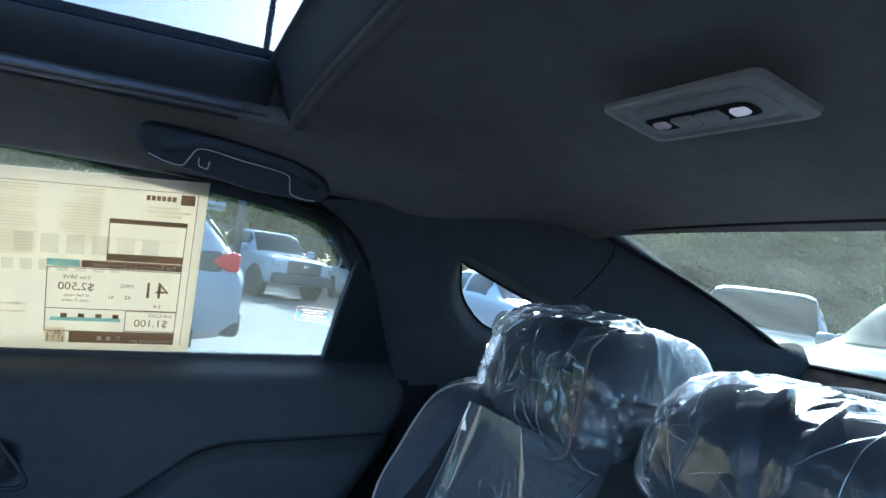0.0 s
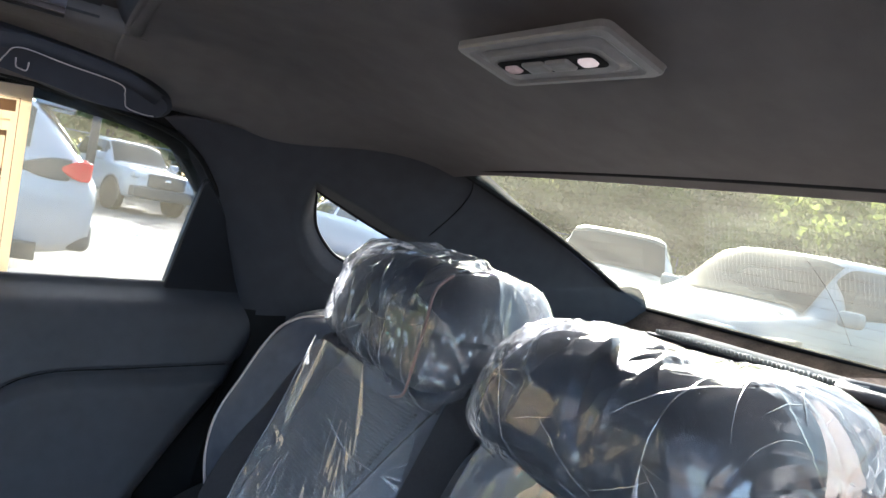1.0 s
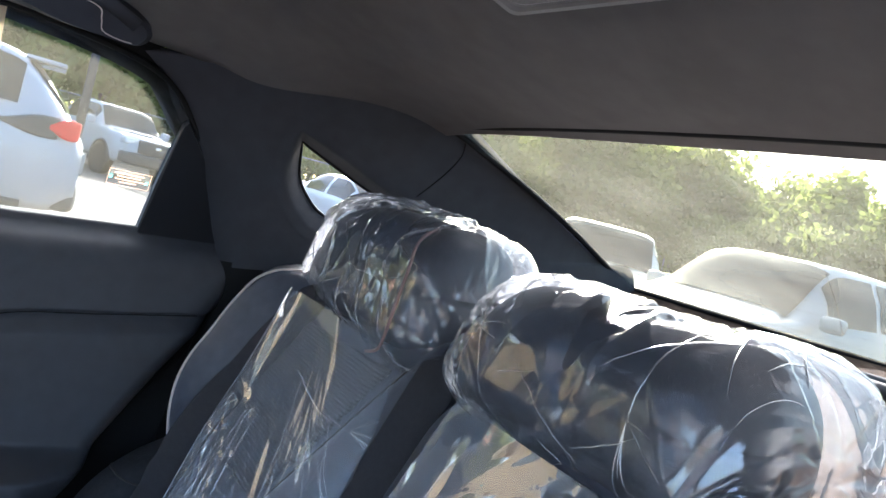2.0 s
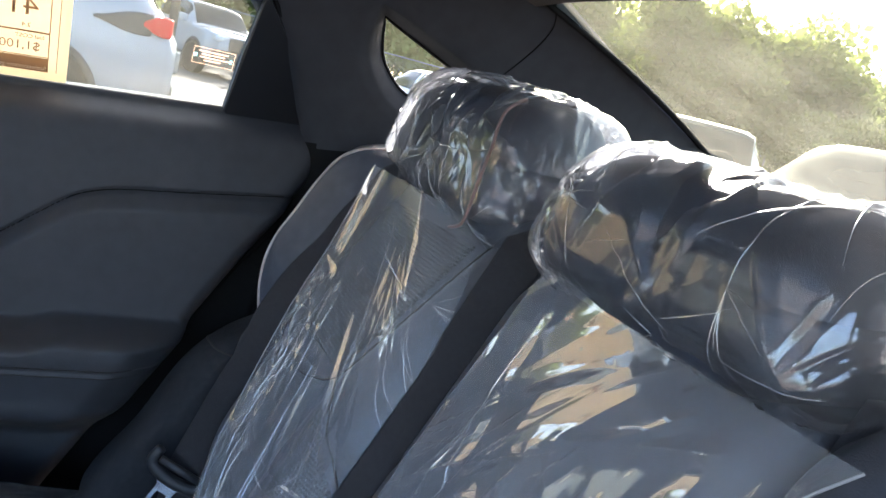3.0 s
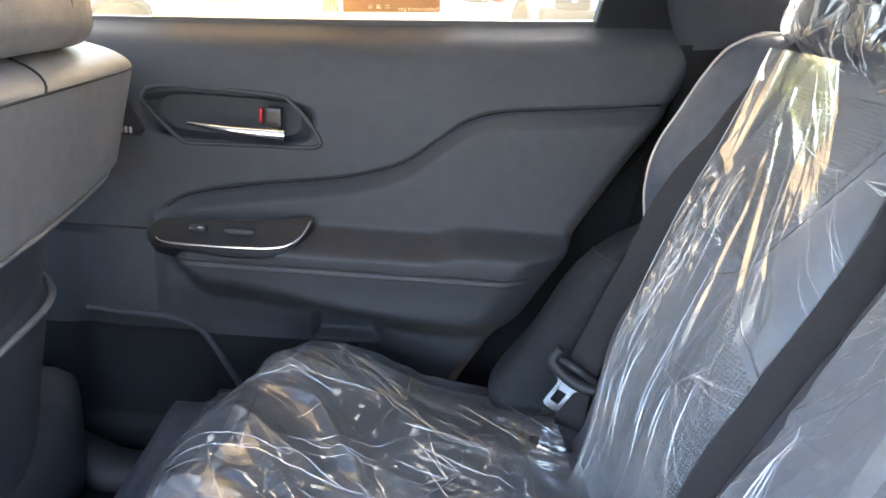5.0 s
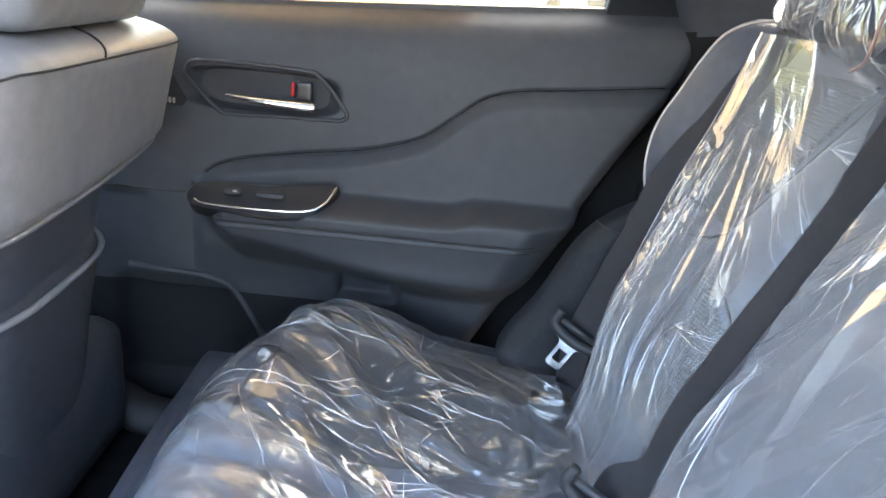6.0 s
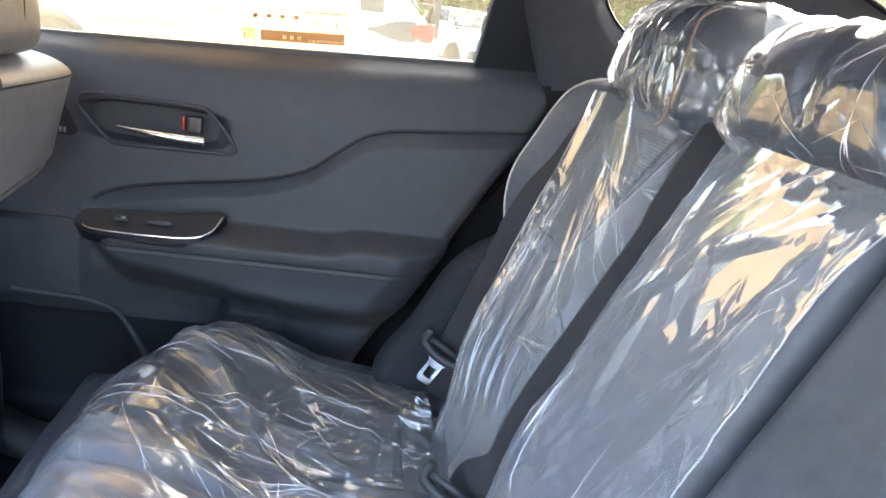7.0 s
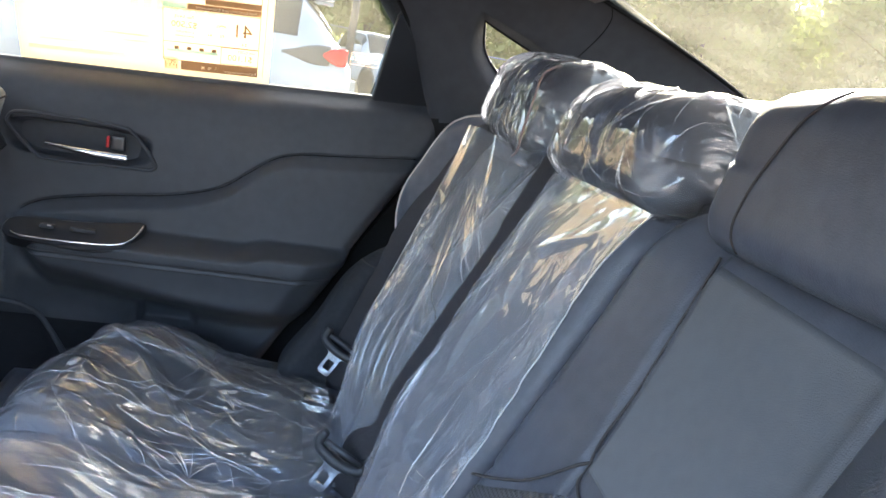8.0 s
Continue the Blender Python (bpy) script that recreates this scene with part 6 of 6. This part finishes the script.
def vehicle(name, label, m, L, W, prof, paint, glasses, wheels, rw=0.36, group="parked cars", extra=None):
    """A car whose nose points along -x from x = 0. prof: rows of (x, sill, belt, top, roof width share)."""
    ob = thing(name, label, "car", group=group)
    cols = list(zip(*prof))
    tab = [[(x, c) for x, c in zip(cols[0], col)] for col in cols[1:]]

    def sec(x):
        sill, belt, top, rw_ = (curve_at(t, x) for t in tab)
        ends = 1 - 0.16 * sstep(0.5, 0.0, x) - 0.10 * sstep(L - 0.45, L, x)
        w = W / 2 * ends
        mid = sill + (belt - sill) * 0.45
        return [(w * 0.90, sill), (w * 0.985, sill + 0.10), (w, mid), (w * 0.985, belt - 0.06), (w * 0.955, belt), (w * (0.955 + rw_) / 2 * 1.02, belt + (top - belt) * 0.55), (w * rw_, top - 0.045), (w * (rw_ - 0.12), top), (w * 0.35, top + 0.012), (0, top + 0.016)]

    n = 60
    xs = [L * i / n for i in range(n + 1)]
    verts, faces = [], []
    for x in xs:
        s = sec(x)
        verts += [(x, y, z) for y, z in s] + [(x, -y, z) for y, z in s[-2::-1]]
    k = 19
    for i in range(n):
        faces += [(i * k + j, i * k + j + 1, (i + 1) * k + j + 1, (i + 1) * k + j) for j in range(k - 1)]
        faces.append((i * k + k - 1, i * k, (i + 1) * k, (i + 1) * k + k - 1))
    faces += [tuple(range(k))[::-1], tuple(range(n * k, (n + 1) * k))]
    body = link("body", verts, faces, paint, ob)
    for lab, a, b, side in glasses:
        def pane(u, v, a=a, b=b, side=side, lab=lab):
            if side:
                s0 = sec(a + (b - a) * u)
                (y0, z0), (y1, z1), (y2, z2) = s0[4], s0[5], s0[6]
                t = 0.10 + 0.84 * v
                y, z = (y0 + (y1 - y0) * t / 0.55, z0 + (z1 - z0) * t / 0.55) if t < 0.55 else (y1 + (y2 - y1) * (t - 0.55) / 0.45, z1 + (z2 - z1) * (t - 0.55) / 0.45)
                return (a + (b - a) * u, side * (y + 0.008), z)
            x = a + (b - a) * u
            s0 = sec(x)
            w = s0[6][0] * 1.0
            return (x - (0.02 if a < L / 2 else -0.02), w * (2 * v - 1), s0[7][1] + 0.018 - 0.05 * abs(2 * v - 1) ** 6)
        sheet("window", pane, 10, 8, CARGLASS, ob, lab)
    for x in wheels:
        for s in (1, -1):
            y = s * (W / 2 - 0.10)
            ring = lambda r, yy: [Vector((x + r * math.cos(a), yy, rw + r * math.sin(a))) for a in (2 * math.pi * q / 28 for q in range(28))]
            bm = bmesh.new()
            rings = [ring(rw * 0.66, y + s * 0.10), ring(rw * 0.95, y + s * 0.11), ring(rw, y + s * 0.07), ring(rw, y - s * 0.11), ring(rw * 0.6, y - s * 0.12)]
            vs = [[bm.verts.new(p) for p in r] for r in rings]
            for a, b in zip(vs, vs[1:]):
                for q in range(28):
                    bm.faces.new((a[q], a[(q + 1) % 28], b[(q + 1) % 28], b[q]))
            bm.faces.new(vs[-1])
            wheel = part("wheel", bm, TYRE, ob)
            bm = bmesh.new()
            rr = [[bm.verts.new(p) for p in ring(r, yy)] for r, yy in ((rw * 0.66, y + s * 0.095), (rw * 0.60, y + s * 0.06), (rw * 0.12, y + s * 0.075))]
            for a, b in zip(rr, rr[1:]):
                for q in range(28):
                    if b is rr[2] and q % 6 in (1, 2):
                        continue
                    bm.faces.new((a[q], a[(q + 1) % 28], b[(q + 1) % 28], b[q]))
            bm.faces.new(rr[2])
            part("rim", bm, RIM, wheel, "grey alloy rim")
            arch = [Vector((x + (rw + 0.045) * math.cos(a), s * (W / 2 - 0.02), rw + (rw + 0.045) * math.sin(a))) for a in (math.pi * (q / 20 * 1.16 - 0.08) for q in range(21))]
            tube("wheel_arch", arch, 0.05, CLADDING, ob, "dark wheel arch", flat=(0.075, 0.075), up=(0, 1, 0))
            hole = [Vector((x + (rw + 0.03) * math.cos(a), 0, rw + (rw + 0.03) * math.sin(a))) for a in (2 * math.pi * q / 24 for q in range(24))]
            plate("arch_well", [p + Vector((0, s * (W / 2 + 0.004), 0)) for p in hole], (0, -s * 0.05, 0), TYRE, ob, "dark wheel well")
    if extra:
        extra(ob, sec)
    ob.matrix_world = m
    return ob


SUV = [(0.0, 0.35, 0.70, 0.86, 0.80), (0.25, 0.27, 0.86, 0.98, 0.82), (0.9, 0.26, 1.02, 1.09, 0.82), (1.25, 0.26, 1.06, 1.13, 0.80), (1.9, 0.26, 1.08, 1.62, 0.72), (2.3, 0.26, 1.10, 1.69, 0.72), (3.3, 0.26, 1.14, 1.70, 0.72), (3.95, 0.28, 1.17, 1.665, 0.71), (4.25, 0.32, 1.18, 1.44, 0.72), (4.45, 0.36, 1.12, 1.19, 0.80), (4.60, 0.45, 0.86, 0.98, 0.80)]


def suv_extra(ob, sec):
    for s in (1, -1):
        # wrap-round tail lamps: grey point forward, red lens at the corner
        box_part("tail_lamp", (0.30, 0.08, 0.18), 0.025, (4.39, s * 0.866, 1.09), TAILRED, ob, "red tail lamp", shape=lambda q: Vector((q.x, q.y - abs(q.x) * 0.0 - s * 0.25 * max(0, q.x), q.z * (0.10 + 0.90 * sstep(-0.15, 0.06, q.x)) + 0.02 * q.x)))
        box_part("tail_lamp_trim", (0.48, 0.06, 0.20), 0.015, (4.13, s * 0.902, 1.07), CLADDING, ob, "grey lamp surround", shape=lambda q: Vector((q.x, q.y - s * 0.22 * max(0, q.x - 0.05), q.z * (0.12 + 0.88 * sstep(-0.27, 0.12, q.x)) + 0.06 * q.x)))
        box_part("bumper_reflector", (0.03, 0.05, 0.20), 0.01, (4.56, s * 0.79, 0.78), TAILRED, ob, "red bumper reflector")
        box_part("mirror", (0.14, 0.22, 0.15), 0.05, (1.55, s * 1.02, 1.14), WHITEPAINT, ob, "white door mirror")
        box_part("headlamp", (0.35, 0.30, 0.12), 0.04, (0.28, s * 0.66, 0.86), LAMPCLEAR, ob, "clear headlamp")
        sheet("sill_cladding", lambda u, v, s=s: (0.5 + 3.7 * u, s * (W_SUV / 2 + 0.006 - 0.05 * (1 - v)), 0.24 + 0.17 * v), 20, 4, CLADDING, ob, "grey lower cladding", thick=(0, -s * 0.02, 0))
    box_part("rear_bumper", (0.30, 1.62, 0.30), 0.08, (4.48, 0, 0.50), CLADDING, ob, "dark grey rear bumper", n=8)
    box_part("roof_spoiler", (0.34, 1.18, 0.05), 0.02, (4.16, 0, 1.645), WHITEPAINT, ob, "white roof spoiler", n=6)
    box_part("front_grille", (0.08, 1.0, 0.22), 0.03, (0.03, 0, 0.66), CLADDING, ob, "dark front grille")


W_SUV = 1.85
suv_glass = [("dark side window", 1.75, 2.62, 1), ("dark side window", 1.75, 2.62, -1), ("dark side window", 2.72, 3.50, 1), ("dark side window", 2.72, 3.50, -1), ("dark side window", 3.60, 4.02, 1), ("dark side window", 3.60, 4.02, -1), ("dark windscreen", 1.28, 1.93, 0), ("dark rear screen", 4.02, 4.40, 0)]
vehicle("parked_suv", "white compact suv with red tail lamps, its flank in shade", pose(-3.79, 8.55, 0, 0, 0, -3), 4.60, W_SUV, SUV, WHITEPAINT, suv_glass, (0.88, 3.56), extra=suv_extra)
vehicle("parked_suv", "white suv parked nose-on behind the car", pose(4.95, 4.75, 0, 0, 0, 2), 4.60, W_SUV, SUV, WHITEPAINT, suv_glass, (0.88, 3.56), extra=suv_extra)
vehicle("parked_suv", "silver suv with dark windows in the next bay", pose(6.5, 6.9, 0, 0, 0, 44), 4.60, W_SUV, SUV, SILVERPAINT, suv_glass, (0.88, 3.56), extra=suv_extra)

TRUCK = [(0.0, 0.45, 0.86, 1.02, 0.84), (0.2, 0.40, 1.02, 1.12, 0.86), (0.8, 0.40, 1.12, 1.19, 0.84), (1.25, 0.40, 1.16, 1.22, 0.82), (1.75, 0.40, 1.18, 1.70, 0.74), (2.1, 0.40, 1.18, 1.77, 0.74), (3.0, 0.40, 1.18, 1.76, 0.74), (3.22, 0.40, 1.18, 1.60, 0.76), (3.36, 0.40, 1.16, 1.20, 0.90), (5.2, 0.45, 1.16, 1.19, 0.92), (5.35, 0.5, 1.14, 1.17, 0.92)]


def truck_extra(ob, sec):
    box_part("grille", (0.10, 1.05, 0.34), 0.05, (0.0, 0, 0.90), CLADDING, ob, "dark grille", n=6)
    box_part("bumper", (0.30, 1.78, 0.30), 0.07, (0.06, 0, 0.58), CLADDING, ob, "dark front bumper", n=6)
    for s in (1, -1):
        box_part("headlamp", (0.24, 0.34, 0.15), 0.04, (0.12, s * 0.72, 0.98), LAMPCLEAR, ob, "clear headlamp")
        box_part("mirror", (0.14, 0.24, 0.20), 0.05, (1.50, s * 1.06, 1.28), WHITEPAINT, ob, "white door mirror")
    box_part("badge", (0.03, 0.16, 0.09), 0.02, (-0.06, 0, 0.93), CHROME, ob, "small chrome badge", n=3)


truck_glass = [("dark side window", 1.62, 2.35, 1), ("dark side window", 1.62, 2.35, -1), ("dark side window", 2.45, 3.05, 1), ("dark side window", 2.45, 3.05, -1), ("dark windscreen", 1.28, 1.80, 0)]
vehicle("pickup_truck", "white crew-cab pickup truck with a dark grille, parked", pose(3.5, 19.9, 0, 0, 0, 112), 5.35, 1.90, TRUCK, WHITEPAINT, truck_glass, (0.95, 4.25), 0.40, extra=truck_extra)
SEDAN = [(0.0, 0.32, 0.58, 0.70, 0.80), (0.25, 0.22, 0.72, 0.80, 0.82), (1.0, 0.20, 0.88, 0.93, 0.82), (1.3, 0.20, 0.90, 0.98, 0.80), (2.0, 0.20, 0.94, 1.40, 0.70), (2.5, 0.20, 0.95, 1.45, 0.70), (3.2, 0.20, 0.97, 1.41, 0.70), (3.9, 0.22, 0.98, 1.08, 0.76), (4.5, 0.28, 0.96, 1.03, 0.82), (4.7, 0.40, 0.86, 0.95, 0.82)]
sedan_glass = [("dark side window", 1.75, 2.55, 1), ("dark side window", 1.75, 2.55, -1), ("dark side window", 2.65, 3.4, 1), ("dark side window", 2.65, 3.4, -1), ("dark windscreen", 1.32, 2.02, 0), ("dark rear screen", 3.25, 3.88, 0)]
vehicle("parked_sedan", "white sedan far off in the car park", pose(1.2, 23.0, 0, 0, 0, 100), 4.7, 1.8, SEDAN, WHITEPAINT, sedan_glass, (0.9, 3.7), 0.33)
vehicle("parked_sedan", "silver sedan far off by the fence", pose(6.4, 20.5, 0, 0, 0, 95), 4.7, 1.8, SEDAN, SILVERPAINT, sedan_glass, (0.9, 3.7), 0.33)
vehicle("parked_sedan", "silver sedan in the row beside the fence", pose(7.3, 12.3, 0, 0, 0, 100), 4.7, 1.8, SEDAN, SILVERPAINT, sedan_glass, (0.9, 3.7), 0.33)

street = thing("street_lamp", "tall dark steel lamp post in the car park", "lamp post", at=(1.52, 18.0, 0))
tube("pole", [(0, 0, 0.0), (0, 0, 4.0), (0, 0, 8.6)], lambda s: 0.10 - 0.03 * s, POLE, street, seg=14)
box_part("base", (0.5, 0.5, 0.5), 0.05, (0, 0, 0.25), mat("concrete_base", (0.35, 0.34, 0.32), 0.9, vary=0.2, scale=8), street, n=4)
box_part("lantern", (0.7, 0.32, 0.12), 0.05, (0.35, 0, 8.62), POLE, street, n=4)

fence = thing("fence", "galvanised wire fence along the car park's edge", "fence", at=(0, 27, 0))
for k in range(21):
    tube("post", [(-12 + 3 * k, 0, 0), (-12 + 3 * k, 0, 1.95)], 0.035, WIRE, fence, seg=8)
for z in (1.9, 1.0, 0.12):
    tube("rail", [(-12, -0.03, z), (48, -0.03, z)], 0.022, WIRE, fence, seg=6)
v, f = [], []
for k in range(480):
    for s in (1, -1):
        x = -12 + 0.125 * k
        a, b = Vector((x, -0.02, 0.1)), Vector((x + s * 1.8, -0.02, 1.9))
        if not -12 <= b.x <= 48:
            continue
        i = len(v)
        v += [a, a + Vector((0.006, 0, 0)), b + Vector((0.006, 0, 0)), b]
        f.append((i, i + 1, i + 2, i + 3))
link("wire_mesh", v, f, WIRE, fence, smooth=False)["kind"] = "stuff"


def woods(name, spots, seed, label):
    """A far wood: trunks, and crowns of many small leaf clumps."""
    rr = random.Random(seed)
    v, f, tv, tf = [], [], [], []
    for x, y, h in spots:
        for k in range(6):
            a0, a1 = 2 * math.pi * k / 6, 2 * math.pi * (k + 1) / 6
            i = len(tv)
            r = 0.022 * h
            tv += [(x + r * math.cos(a0), y + r * math.sin(a0), 0), (x + r * math.cos(a1), y + r * math.sin(a1), 0), (x + 0.3 * r * math.cos(a1), y + 0.3 * r * math.sin(a1), 0.8 * h), (x + 0.3 * r * math.cos(a0), y + 0.3 * r * math.sin(a0), 0.8 * h)]
            tf.append((i, i + 1, i + 2, i + 3))
        lobes = [(x + rr.gauss(0, 0.17 * h), y + rr.gauss(0, 0.17 * h), h * rr.uniform(0.25, 0.88), h * rr.uniform(0.13, 0.22)) for _ in range(16)]
        for lx, ly, lz, lr in lobes:
            i = len(tv)
            tv += [(x, y, lz * 0.6), (x + 0.08, y, lz * 0.6), (lx + 0.04, ly, lz), (lx, ly, lz)]
            tf.append((i, i + 1, i + 2, i + 3))
            for _ in range(260):
                d = Vector((rr.gauss(0, 1), rr.gauss(0, 1), rr.gauss(0, 0.8)))
                d = d.normalized() * lr * (0.45 + 0.65 * rr.random())
                c = Vector((lx, ly, lz)) + d
                s = h * rr.uniform(0.013, 0.033)
                a = Vector((rr.gauss(0, 1), rr.gauss(0, 1), rr.gauss(0, 1))).normalized()
                b = a.cross(Vector((rr.gauss(0, 1), rr.gauss(0, 1), rr.gauss(0, 1)))).normalized()
                i = len(v)
                v += [c + a * s, c + b * s * 0.7, c - a * s, c - b * s * 0.7]
                f.append((i, i + 1, i + 2, i + 3))
    ob = thing(name, label, "trees", "stuff")
    link("crowns", v, f, LEAF, ob, smooth=False)
    link("trunks", tv, tf, BARK, ob, smooth=False)
    return ob


rr = random.Random(11)
woods("woodland", [(-26 + 2.1 * k + rr.uniform(-0.8, 0.8), 36 + rr.uniform(-2.5, 5) - 0.10 * k, rr.uniform(7, 10)) for k in range(34)], 5, "green summer trees behind the fence")
woods("woodland", [(-16 + 2.6 * k + rr.uniform(-0.8, 0.8), 45 + rr.uniform(-2, 3), rr.uniform(8, 10.5)) for k in range(22)], 7, "dense green trees behind the first row")
woods("woodland", [(34 + 10 * math.sin(k * 0.9) * 0.3 + rr.uniform(-2, 2), 42 - 2.0 * k + rr.uniform(-0.8, 0.8), rr.uniform(6.6, 9.2) - 0.075 * k) for k in range(22)], 6, "yellow-green sunlit trees beyond the parked cars")
woods("woodland", [(30 + rr.uniform(-2, 2), 36 - 1.9 * k + rr.uniform(-0.8, 0.8), rr.uniform(3.2, 5.0)) for k in range(20)], 8, "low yellow-green scrub beyond the parked cars")
woods("woodland", [(43 + rr.uniform(-3, 3), 58 - 2.3 * k + rr.uniform(-0.8, 0.8), rr.uniform(8.0, 9.6) - 0.06 * k) for k in range(26)], 9, "dense green trees behind the scrub")
